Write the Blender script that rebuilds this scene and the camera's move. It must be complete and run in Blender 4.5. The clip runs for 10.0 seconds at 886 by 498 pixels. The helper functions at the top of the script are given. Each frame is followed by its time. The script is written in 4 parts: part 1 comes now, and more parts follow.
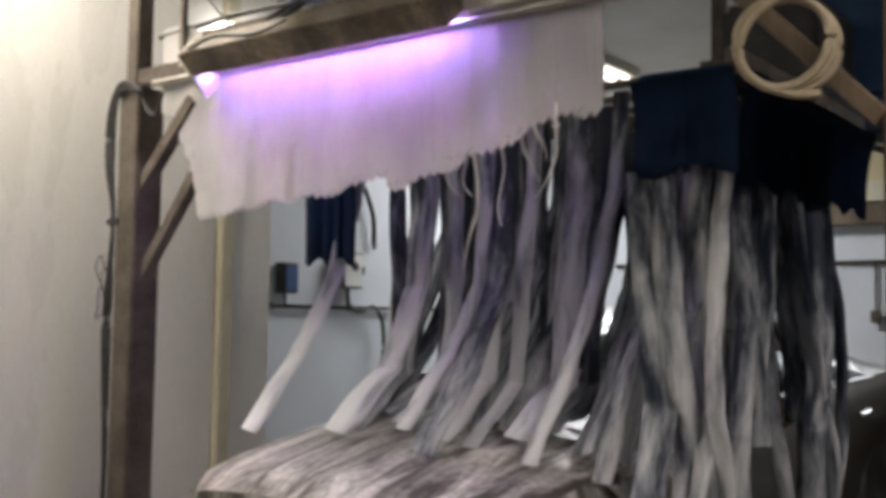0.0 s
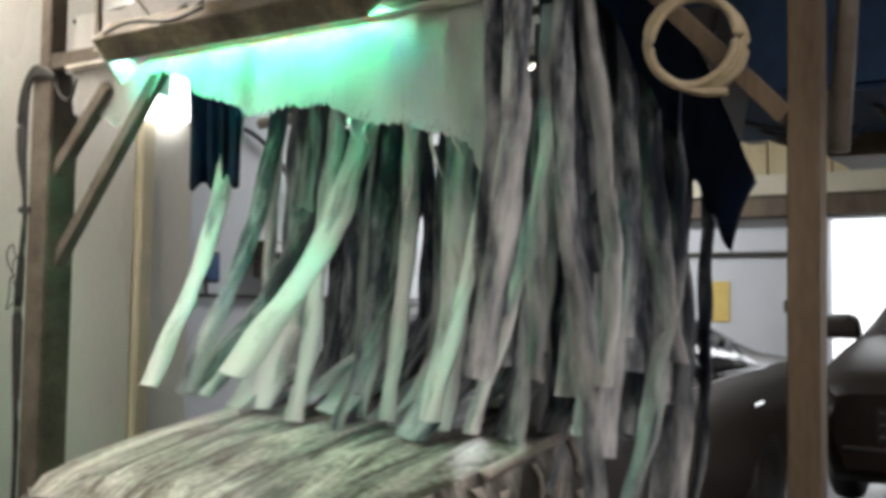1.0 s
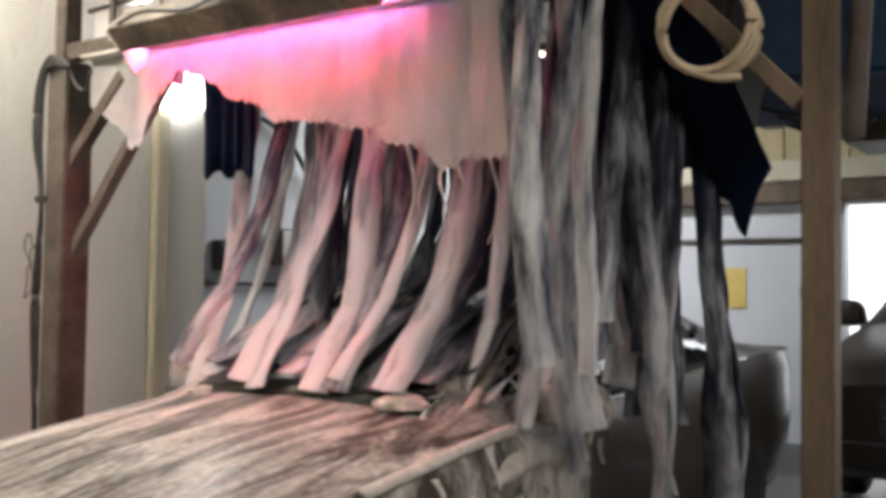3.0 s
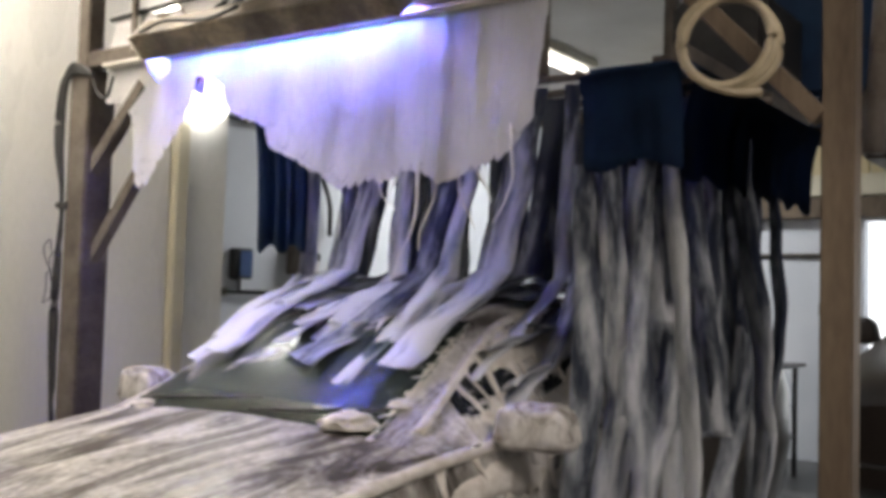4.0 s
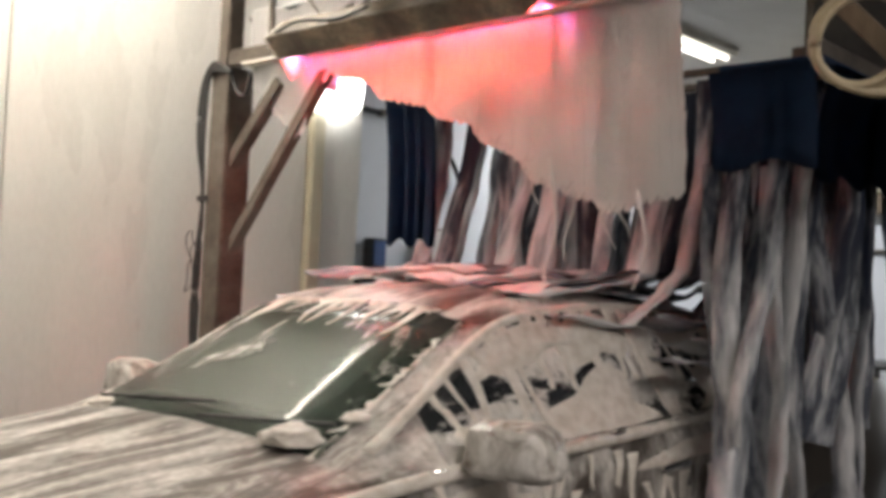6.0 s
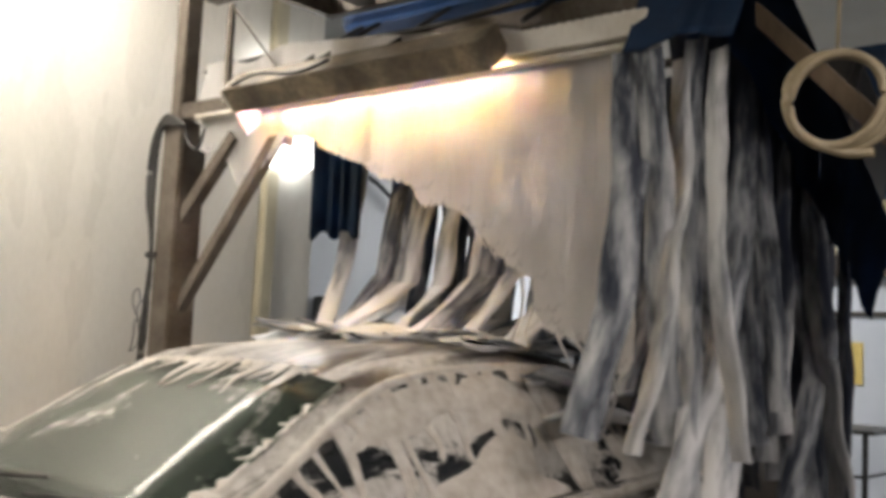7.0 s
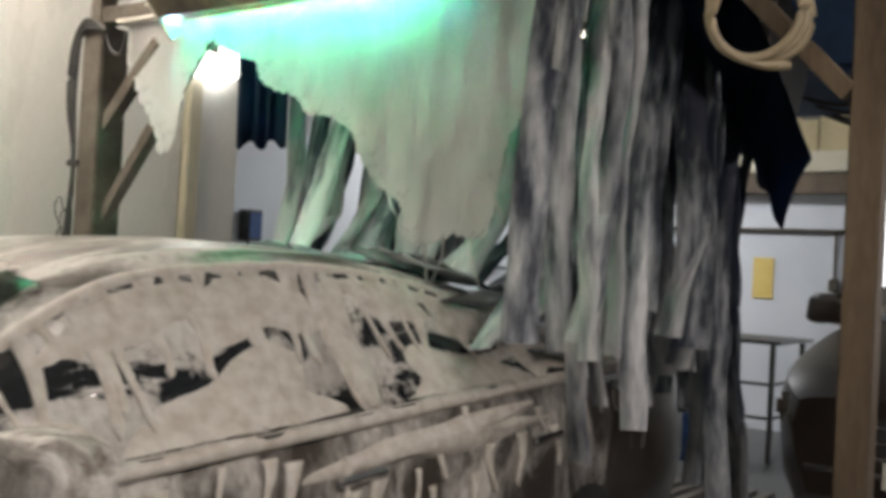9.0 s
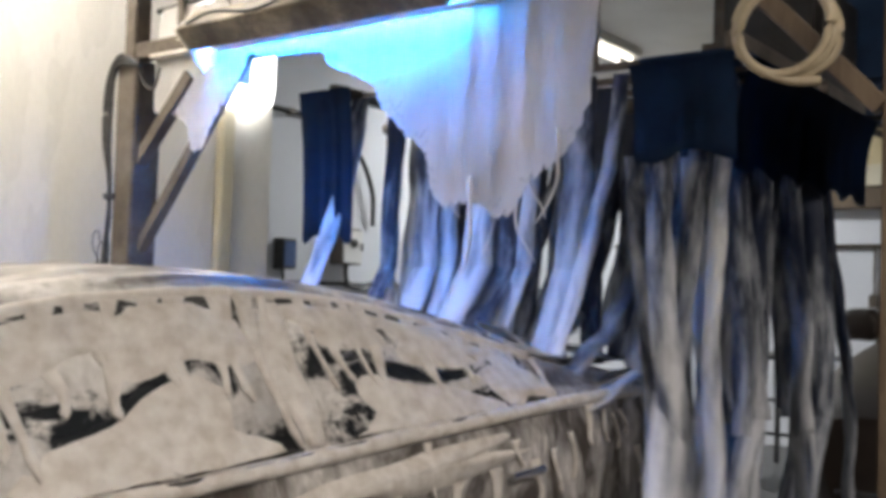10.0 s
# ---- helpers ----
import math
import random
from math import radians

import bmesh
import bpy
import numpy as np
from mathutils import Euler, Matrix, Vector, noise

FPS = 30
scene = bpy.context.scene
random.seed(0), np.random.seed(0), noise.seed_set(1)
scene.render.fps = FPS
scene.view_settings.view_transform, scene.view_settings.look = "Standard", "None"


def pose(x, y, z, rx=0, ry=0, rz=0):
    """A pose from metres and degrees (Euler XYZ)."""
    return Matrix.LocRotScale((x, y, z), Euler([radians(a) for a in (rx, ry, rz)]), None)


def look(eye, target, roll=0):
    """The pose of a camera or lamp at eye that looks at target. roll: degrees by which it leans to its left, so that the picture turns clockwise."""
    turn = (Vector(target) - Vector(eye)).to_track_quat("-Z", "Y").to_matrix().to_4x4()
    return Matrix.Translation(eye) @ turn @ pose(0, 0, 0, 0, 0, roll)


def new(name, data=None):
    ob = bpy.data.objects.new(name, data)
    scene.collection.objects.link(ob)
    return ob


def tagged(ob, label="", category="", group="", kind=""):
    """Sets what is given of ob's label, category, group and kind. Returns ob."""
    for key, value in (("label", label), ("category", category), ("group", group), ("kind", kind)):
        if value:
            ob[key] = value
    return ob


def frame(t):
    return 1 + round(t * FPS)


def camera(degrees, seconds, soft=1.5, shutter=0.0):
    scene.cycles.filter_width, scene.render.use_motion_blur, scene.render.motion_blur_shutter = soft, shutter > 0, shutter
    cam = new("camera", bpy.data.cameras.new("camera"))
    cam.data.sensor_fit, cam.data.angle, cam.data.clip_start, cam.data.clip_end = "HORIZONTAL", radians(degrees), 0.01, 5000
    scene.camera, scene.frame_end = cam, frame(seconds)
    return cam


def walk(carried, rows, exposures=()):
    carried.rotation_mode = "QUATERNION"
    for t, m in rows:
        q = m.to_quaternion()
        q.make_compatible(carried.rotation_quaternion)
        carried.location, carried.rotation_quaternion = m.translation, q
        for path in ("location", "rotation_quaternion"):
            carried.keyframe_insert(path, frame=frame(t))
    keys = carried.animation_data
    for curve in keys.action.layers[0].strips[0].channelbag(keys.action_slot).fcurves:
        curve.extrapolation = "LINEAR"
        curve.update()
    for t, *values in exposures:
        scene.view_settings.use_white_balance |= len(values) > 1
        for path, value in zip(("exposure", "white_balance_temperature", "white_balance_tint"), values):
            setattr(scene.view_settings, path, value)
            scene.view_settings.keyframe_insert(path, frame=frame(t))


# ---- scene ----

# ---------------------------------------------------------------- camera
cam = camera(47.0, 10.0, soft=4.4, shutter=0.5)
# seconds, heading, tilt, lean, and the sway of the eye about one spot: a camera held in the hand
VIEW = [
    (0.0, -52.53, 3.65, -0.94, -0.02, 0.02, -0.02), (0.5, -55.30, 3.30, -1.15, -0.02, 0.01, -0.01),
    (1.0, -56.56, 3.07, -1.01, -0.01, -0.02, -0.01), (1.5, -56.92, 2.42, -0.47, 0.00, -0.01, -0.01),
    (2.0, -57.10, 2.17, -0.08, -0.01, -0.02, -0.01), (2.5, -56.29, 2.17, -0.24, -0.01, -0.03, -0.01),
    (4.0, -54.75, 2.96, -1.65, -0.01, -0.03, -0.01), (4.5, -52.78, 5.62, 1.06, 0.00, 0.01, -0.02),
    (5.0, -56.65, 3.05, -1.89, -0.01, -0.03, 0.01), (5.5, -48.60, 1.43, -2.82, 0.00, -0.10, 0.02),
    (5.7, -46.90, 1.50, -2.84, 0.00, -0.10, 0.03), (6.8, -49.50, 4.40, -2.93, 0.05, 0.03, 0.04),
    (7.0, -50.18, 5.34, -2.97, 0.05, 0.04, 0.04), (7.5, -51.16, 3.15, -3.56, 0.05, 0.03, 0.03),
    (8.0, -52.00, 1.44, -3.93, 0.00, 0.04, 0.01), (8.5, -52.84, 0.56, -3.40, 0.00, 0.03, 0.01),
    (9.0, -54.49, 0.99, -3.11, 0.00, 0.02, 0.00), (9.5, -53.94, 1.54, -2.93, 0.01, 0.00, -0.01),
    (10.0, -52.51, 2.28, -1.84, 0.00, 0.01, 0.00)]
walk(cam, [(t, pose(ex, ey, 1.42 + ez, 90 + tilt, lean, head)) for t, head, tilt, lean, ex, ey, ez in VIEW],
     [(0.0, 0.02), (1.0, 0.10), (2.0, 0.16), (2.5, 0.14), (4.0, 0.20), (4.5, 0.0), (5.0, -0.02), (5.5, 0.16), (7.0, 0.14), (7.5, 0.08), (8.0, 0.03), (9.0, 0.05), (9.5, 0.15), (10.0, 0.28)])

# ---------------------------------------------------------------- world and large lights
world = bpy.data.worlds.new("world")
scene.world = world
world.use_nodes = True
wn, wl = world.node_tree.nodes, world.node_tree.links
sky = wn.new("ShaderNodeTexSky")
sky.sky_type, sky.sun_disc, sky.sun_elevation, sky.sun_rotation = "NISHITA", False, radians(40), radians(60)
wl.new(sky.outputs[0], wn["Background"].inputs[0])
wn["Background"].inputs[1].default_value = 0.15


def area_lamp(name, at, to, sx, sy, watts, colour):
    d = bpy.data.lights.new(name, "AREA")
    d.shape, d.size, d.size_y, d.energy, d.color = "RECTANGLE", sx, sy, watts, colour
    ob = new(name, d)
    ob.matrix_world = look(at, to)
    return ob


# fluorescent light over the bay on the near side, and daylight in the entrance
area_lamp("tube_light", (1.5, 4.15, 3.62), (1.5, 4.16, 0), 3.0, 0.3, 112, (1.0, 0.91, 0.80))
# unseen tube, placed so that it brightens the car's near flank
area_lamp("tube_light", (0.8, -1.5, 3.62), (0.8, -1.49, 0), 3.0, 0.3, 225, (1.0, 0.90, 0.845))
area_lamp("tube_light", (7.9, 4.45, 3.60), (8.0, 4.4, 0), 1.2, 0.3, 105, (0.93, 0.96, 1.0))
area_lamp("door_daylight", (10.3, 0.4, 1.3), (4, 1.5, 1.2), 3.4, 2.2, 35, (0.9, 0.95, 1.0))

# ---------------------------------------------------------------- helpers for meshes and materials
X0 = 2.96          # plane of the steel portal across the lane
YL, YR = 4.16, 0.71  # its two posts
FOAM_X = 3.85     # the car is foamed once it has passed this line


def node_mat(name):
    m = bpy.data.materials.new(name)
    m.use_nodes = True
    return m, m.node_tree.nodes, m.node_tree.links, m.node_tree.nodes["Principled BSDF"]


def noise_of(nodes, links, scale, detail=4, coords="Object", stretch=(1, 1, 1), rough=0.55, swirl=0.0):
    tc, mp, nz = nodes.new("ShaderNodeTexCoord"), nodes.new("ShaderNodeMapping"), nodes.new("ShaderNodeTexNoise")
    mp.inputs["Scale"].default_value = stretch
    nz.inputs["Scale"].default_value, nz.inputs["Detail"].default_value, nz.inputs["Roughness"].default_value = scale, detail, rough
    nz.inputs["Distortion"].default_value = swirl
    links.new(tc.outputs[coords], mp.inputs[0])
    links.new(mp.outputs[0], nz.inputs["Vector"])
    return nz.outputs["Fac"]


def ramp_of(nodes, links, fac, stops):
    r = nodes.new("ShaderNodeValToRGB")
    while len(r.color_ramp.elements) < len(stops):
        r.color_ramp.elements.new(0.5)
    for e, (p, c) in zip(r.color_ramp.elements, stops):
        e.position, e.color = p, (*c, 1)
    links.new(fac, r.inputs[0])
    return r.outputs[0]


def bump_of(nodes, links, fac, strength, dist, shader):
    b = nodes.new("ShaderNodeBump")
    b.inputs["Strength"].default_value, b.inputs["Distance"].default_value = strength, dist
    links.new(fac, b.inputs["Height"])
    links.new(b.outputs[0], shader.inputs["Normal"])


def surface(name, c1, c2, scale=6, rough=0.5, metal=0.0, bump=0.2, dist=0.004, stretch=(1, 1, 1), fine=60, coords="Object", c3=None, rvar=0.15):
    """Two-scale procedural surface: stains by the coarse noise, grain by the fine one."""
    m, n, l, p = node_mat(name)
    a = noise_of(n, l, scale, 5, coords, stretch)
    b = noise_of(n, l, fine, 3, coords, stretch)
    mix = n.new("ShaderNodeMath")
    mix.operation = "MULTIPLY_ADD"
    l.new(b, mix.inputs[0])
    mix.inputs[1].default_value = 0.35
    l.new(a, mix.inputs[2])
    stops = [(0.42, c1), (0.82, c2)] if c3 is None else [(0.40, c1), (0.68, c2), (0.84, c3)]
    l.new(ramp_of(n, l, mix.outputs[0], stops), p.inputs["Base Color"])
    mr = n.new("ShaderNodeMapRange")
    mr.inputs["To Min"].default_value, mr.inputs["To Max"].default_value = max(0.02, rough - rvar), min(1, rough + rvar)
    l.new(a, mr.inputs[0])
    l.new(mr.outputs[0], p.inputs["Roughness"])
    p.inputs["Metallic"].default_value = metal
    bump_of(n, l, mix.outputs[0], bump, dist, p)
    return m


def glow(name, colour, strength):
    m, n, l, p = node_mat(name)
    p.inputs["Base Color"].default_value = (0.6, 0.6, 0.6, 1)
    p.inputs["Emission Color"].default_value = (*colour, 1)
    p.inputs["Emission Strength"].default_value = strength
    return m


WALL = surface("wall_panel_white", (0.68, 0.665, 0.61), (0.82, 0.80, 0.75), 1.2, 0.28, bump=0.05, stretch=(1, 1, 0.3))
WALL_GREY = surface("wall_panel_grey", (0.55, 0.54, 0.51), (0.68, 0.67, 0.64), 1.4, 0.4, bump=0.05)
TRIM = surface("trim_beige", (0.50, 0.46, 0.33), (0.62, 0.57, 0.43), 4, 0.45)
YELLOWED = surface("yellowed_boards", (0.36, 0.29, 0.15), (0.55, 0.46, 0.27), 3, 0.6, stretch=(1, 1, 0.3))
BACK_WALL = surface("wall_back_white", (0.58, 0.60, 0.63), (0.70, 0.71, 0.73), 1.0, 0.6, bump=0.08)
CEIL = surface("ceiling_sheet", (0.50, 0.48, 0.43), (0.62, 0.60, 0.55), 1.5, 0.6)
FLOOR = surface("wet_concrete", (0.032, 0.032, 0.032), (0.10, 0.097, 0.094), 1.5, 0.45, bump=0.25)
ASPHALT = surface("asphalt", (0.03, 0.03, 0.03), (0.06, 0.06, 0.06), 3, 0.95)
STEEL = surface("dull_galvanised_steel", (0.055, 0.045, 0.037), (0.15, 0.125, 0.10), 5, 0.45, 0.35, 0.25, c3=(0.20, 0.175, 0.15))
RUST = surface("rusty_steel", (0.05, 0.034, 0.022), (0.17, 0.125, 0.08), 4, 0.6, 0.2, 0.3, stretch=(1, 1, 0.25))
DARK = surface("black_rubber", (0.018, 0.018, 0.018), (0.05, 0.048, 0.046), 8, 0.5)
LAMP_BODY = surface("stained_lamp_housing", (0.07, 0.058, 0.042), (0.17, 0.14, 0.10), 7, 0.55, 0.2, 0.3, c3=(0.30, 0.25, 0.17))
TROUGH = surface("trough_plastic", (0.60, 0.56, 0.48), (0.80, 0.77, 0.70), 5, 0.4)
HOSE = surface("cream_hose", (0.26, 0.21, 0.125), (0.40, 0.335, 0.22), 9, 0.45)
BLUE = surface("blue_plastic", (0.012, 0.04, 0.13), (0.03, 0.08, 0.22), 5, 0.4)
NAVY = surface("navy_felt", (0.008, 0.026, 0.065), (0.018, 0.052, 0.125), 7, 0.85, bump=0.5, dist=0.006, fine=180)
YELLOW = surface("yellow_paper", (0.7, 0.5, 0.12), (0.8, 0.6, 0.2), 5, 0.7)
DIFFUSER = glow("tube_diffuser", (1.0, 0.93, 0.82), 4.0)
# glow that stands in for the brightly lit top of the wall panel
FLOOD = glow("wall_glow_face", (1.0, 0.98, 0.94), 7.0)
DAY = glow("daylight_outside", (1.0, 1.0, 1.0), 1.8)
RED_LENS = glow("tail_lamp_lens", (1.0, 0.03, 0.02), 0.35)
RED_LENS.node_tree.nodes["Principled BSDF"].inputs["Base Color"].default_value = (0.25, 0.01, 0.01, 1)
CABIN = surface("grey_cabin_fabric", (0.09, 0.09, 0.085), (0.17, 0.17, 0.16), 9, 0.8)
CHROME = surface("chrome", (0.6, 0.6, 0.6), (0.75, 0.75, 0.75), 6, 0.15, 1.0, 0.02)


def foam_mat(name):
    """White detergent foam."""
    m, n, l, p = node_mat(name)
    a = noise_of(n, l, 5, 6)
    l.new(ramp_of(n, l, a, [(0.3, (0.58, 0.565, 0.55)), (0.65, (0.80, 0.79, 0.77))]), p.inputs["Base Color"])
    p.inputs["Roughness"].default_value = 0.5
    p.inputs["Subsurface Weight"].default_value = 0.0
    b = noise_of(n, l, 26, 4)
    bump_of(n, l, b, 0.5, 0.01, p)
    return m


FOAM = foam_mat("white_foam")


def place_noise(n, l, scale, detail, stretch):
    """Noise fixed in the place, so that it runs on from piece to piece."""
    geo, mp, nz = n.new("ShaderNodeNewGeometry"), n.new("ShaderNodeMapping"), n.new("ShaderNodeTexNoise")
    mp.inputs["Scale"].default_value = stretch
    nz.inputs["Scale"].default_value, nz.inputs["Detail"].default_value = scale, detail
    l.new(geo.outputs["Position"], mp.inputs[0])
    l.new(mp.outputs[0], nz.inputs["Vector"])
    return nz.outputs["Fac"]


def sheet_foam_mat():
    m, n, l, p = node_mat("falling_foam_sheet")
    a = place_noise(n, l, 4.5, 6, (1, 1, 0.6))
    l.new(ramp_of(n, l, a, [(0.32, (0.58, 0.57, 0.56)), (0.66, (0.82, 0.81, 0.80))]), p.inputs["Base Color"])
    p.inputs["Roughness"].default_value = 0.55
    bump_of(n, l, place_noise(n, l, 5, 6, (1, 1, 0.4)), 0.9, 0.08, p)
    out = n["Material Output"]
    tl = n.new("ShaderNodeBsdfTranslucent")
    tl.inputs[0].default_value = (0.85, 0.84, 0.82, 1)
    mx = n.new("ShaderNodeMixShader")
    mx.inputs[0].default_value = 0.40
    l.new(p.outputs[0], mx.inputs[1])
    l.new(tl.outputs[0], mx.inputs[2])
    # the film of foam thins out at the sides and the lower end of each tongue
    tc, sep = n.new("ShaderNodeTexCoord"), n.new("ShaderNodeSeparateXYZ")
    l.new(tc.outputs["Generated"], sep.inputs[0])
    side_in = n.new("ShaderNodeMath")
    side_in.operation = "PINGPONG"
    l.new(sep.outputs["Y"], side_in.inputs[0])
    side_in.inputs[1].default_value = 0.5
    ragged = noise_of(n, l, 30, 4, "Object", (1, 1, 0.25))
    thin = []
    for src, lo, hi, wear in ((side_in.outputs[0], 0.12, 0.135, 0.20), (sep.outputs["Z"], 0.27, 0.31, 0.50)):
        m1 = n.new("ShaderNodeMath")
        m1.operation = "MULTIPLY_ADD"
        l.new(ragged, m1.inputs[0])
        m1.inputs[1].default_value = wear
        l.new(src, m1.inputs[2])
        mr = n.new("ShaderNodeMapRange")
        mr.interpolation_type = "SMOOTHSTEP"
        mr.inputs["From Min"].default_value, mr.inputs["From Max"].default_value = lo + 0.02, hi + 0.02
        l.new(m1.outputs[0], mr.inputs[0])
        thin.append(mr.outputs[0])
    cover = n.new("ShaderNodeMath")
    cover.operation = "MULTIPLY"
    l.new(thin[0], cover.inputs[0])
    l.new(thin[1], cover.inputs[1])
    clear, fin = n.new("ShaderNodeBsdfTransparent"), n.new("ShaderNodeMixShader")
    l.new(cover.outputs[0], fin.inputs[0])
    l.new(clear.outputs[0], fin.inputs[1])
    l.new(mx.outputs[0], fin.inputs[2])
    l.new(fin.outputs[0], out.inputs[0])
    return m


SHEET = sheet_foam_mat()


def cloth_mat(name, bias, link):
    """Navy felt strip, soaked with grey-white foam in patches; bias: how much of it is foamed."""
    m, n, l, p = node_mat(name)
    tc, sep = n.new("ShaderNodeTexCoord"), n.new("ShaderNodeSeparateXYZ")
    l.new(tc.outputs["Generated"], sep.inputs[0])
    info = n.new("ShaderNodeObjectInfo")
    shift = n.new("ShaderNodeVectorMath")
    shift.operation = "ADD"
    l.new(tc.outputs["Object"], shift.inputs[0])
    l.new(info.outputs["Color"], shift.inputs[1])
    mp = n.new("ShaderNodeMapping")
    mp.inputs["Scale"].default_value = (1.9, 1.9, 0.38)
    mp.inputs["Location"].default_value = (0, 0, -0.38 * 0.41 * link)
    l.new(shift.outputs[0], mp.inputs[0])
    outs = []
    for sc in (9, 48):
        nz = n.new("ShaderNodeTexNoise")
        nz.inputs["Scale"].default_value, nz.inputs["Detail"].default_value = sc, 5
        l.new(mp.outputs[0], nz.inputs["Vector"])
        outs.append(nz.outputs["Fac"])
    low = n.new("ShaderNodeMapRange")
    low.inputs["From Min"].default_value, low.inputs["From Max"].default_value = 1.0, 0.0
    low.inputs["To Min"].default_value, low.inputs["To Max"].default_value = bias
    l.new(sep.outputs["Z"], low.inputs[0])
    rnd = n.new("ShaderNodeMath")
    rnd.operation = "MULTIPLY_ADD"
    tone = n.new("ShaderNodeSeparateColor")
    l.new(info.outputs["Color"], tone.inputs[0])
    l.new(tone.outputs[0], rnd.inputs[0])
    rnd.inputs[1].default_value = 0.42
    l.new(low.outputs[0], rnd.inputs[2])
    add = n.new("ShaderNodeMath")
    l.new(rnd.outputs[0], add.inputs[0])
    l.new(outs[0], add.inputs[1])
    mix = n.new("ShaderNodeMath")
    mix.operation = "MULTIPLY_ADD"
    l.new(outs[1], mix.inputs[0])
    mix.inputs[1].default_value = 0.25
    l.new(add.outputs[0], mix.inputs[2])
    l.new(ramp_of(n, l, mix.outputs[0], [(0.50, (0.011, 0.019, 0.044)), (0.60, (0.05, 0.06, 0.08)), (0.72, (0.25, 0.27, 0.30)), (0.95, (0.66, 0.675, 0.69))]), p.inputs["Base Color"])
    p.inputs["Roughness"].default_value = 0.6
    bump_of(n, l, mix.outputs[0], 0.6, 0.008, p)
    return m


CLOTHS = [cloth_mat("felt_strip_upper", (-0.36, -0.12), 0), cloth_mat("felt_strip_soaked", (-0.12, -0.01), 1), cloth_mat("felt_strip_middle", (-0.01, 0.05), 2), cloth_mat("felt_strip_foamed", (0.05, 0.12), 3)]


def car_skin(name, base_shader_values, low, high, drip, scale=3.0):
    """A car surface that carries foam where it has already passed under the foam curtain."""
    m, n, l, p = node_mat(name)
    colour, rough, metal, transmission, coat = base_shader_values
    p.inputs["Base Color"].default_value = (*colour, 1)
    p.inputs["Roughness"].default_value, p.inputs["Metallic"].default_value = rough, metal
    p.inputs["Transmission Weight"].default_value = transmission
    p.inputs["Coat Weight"].default_value = coat
    f = n.new("ShaderNodeBsdfPrincipled")
    a = noise_of(n, l, scale, 6, "Object", drip, 0.62, 0.9)
    b = noise_of(n, l, 34, 4, "Object", (1, 1, 0.5))
    l.new(ramp_of(n, l, b, [(0.3, (0.48, 0.455, 0.41)), (0.65, (0.73, 0.71, 0.67))]), f.inputs["Base Color"])
    f.inputs["Roughness"].default_value = 0.45
    geo, sep = n.new("ShaderNodeNewGeometry"), n.new("ShaderNodeSeparateXYZ")
    l.new(geo.outputs["Position"], sep.inputs[0])
    passed = n.new("ShaderNodeMapRange")
    passed.inputs["From Min"].default_value, passed.inputs["From Max"].default_value = FOAM_X + 0.55, FOAM_X - 0.25
    passed.inputs["To Min"].default_value, passed.inputs["To Max"].default_value = -0.45, 0.0
    l.new(sep.outputs["X"], passed.inputs[0])
    s = n.new("ShaderNodeMath")
    l.new(a, s.inputs[0])
    l.new(passed.outputs[0], s.inputs[1])
    k = n.new("ShaderNodeMath")
    k.operation = "MULTIPLY_ADD"
    l.new(b, k.inputs[0])
    k.inputs[1].default_value = 0.12
    l.new(s.outputs[0], k.inputs[2])
    cover = n.new("ShaderNodeMapRange")
    cover.inputs["From Min"].default_value, cover.inputs["From Max"].default_value = low, high
    l.new(k.outputs[0], cover.inputs[0])
    bump_of(n, l, k.outputs[0], 0.8, 0.03, f)
    mx = n.new("ShaderNodeMixShader")
    l.new(cover.outputs[0], mx.inputs[0])
    l.new(p.outputs[0], mx.inputs[1])
    l.new(f.outputs[0], mx.inputs[2])
    l.new(mx.outputs[0], n["Material Output"].inputs[0])
    return m


PAINT = ((0.11, 0.094, 0.08), 0.38, 0.5, 0.0, 0.12)
GLASSY = ((0.28, 0.36, 0.30), 0.20, 0.0, 0.9, 0.0)
BODY_TOP = car_skin("foamed_paint_top", PAINT, 0.45, 0.66, (0.5, 2.3, 1.0))
BODY_SIDE = car_skin("foamed_paint_side", PAINT, 0.47, 0.68, (1.6, 1.0, 0.8), 2.6)
WINDSHIELD = car_skin("wet_windscreen_glass", GLASSY, 0.66, 0.78, (1.0, 1.6, 1.0), 2.4)
SIDE_GLASS = car_skin("foamed_side_glass", ((0.03, 0.035, 0.04), 0.06, 0.0, 0.3, 0.0), 0.515, 0.585, (0.8, 1.0, 2.0), 3.0)
MIRROR_SKIN = car_skin("foamed_mirror_shell", ((0.10, 0.07, 0.045), 0.25, 0.0, 0.0, 0.3), 0.38, 0.62, (1.0, 1.0, 1.6), 5.0)
DARK_PAINT = surface("dark_car_paint", (0.014, 0.010, 0.008), (0.03, 0.022, 0.017), 3, 0.40, 0.2, 0.02, rvar=0.06)
DARK_GLASS = surface("dark_car_glass", (0.02, 0.025, 0.025), (0.04, 0.045, 0.045), 3, 0.06, 0.0, 0.01, rvar=0.03)


def part(name, bm, material, parent=None, label="", smooth=False, kind=""):
    me = bpy.data.meshes.new(name)
    bmesh.ops.recalc_face_normals(bm, faces=bm.faces)
    bm.to_mesh(me)
    bm.free()
    if smooth:
        for f in me.polygons:
            f.use_smooth = True
    if material:
        me.materials.append(material)
    ob = new(name, me)
    if parent:
        ob.parent = parent
    return tagged(ob, label, kind=kind)


def shared(name, me, parent, m=None):
    ob = new(name, me)
    ob.parent = parent
    if m is not None:
        ob.matrix_basis = m
    return ob


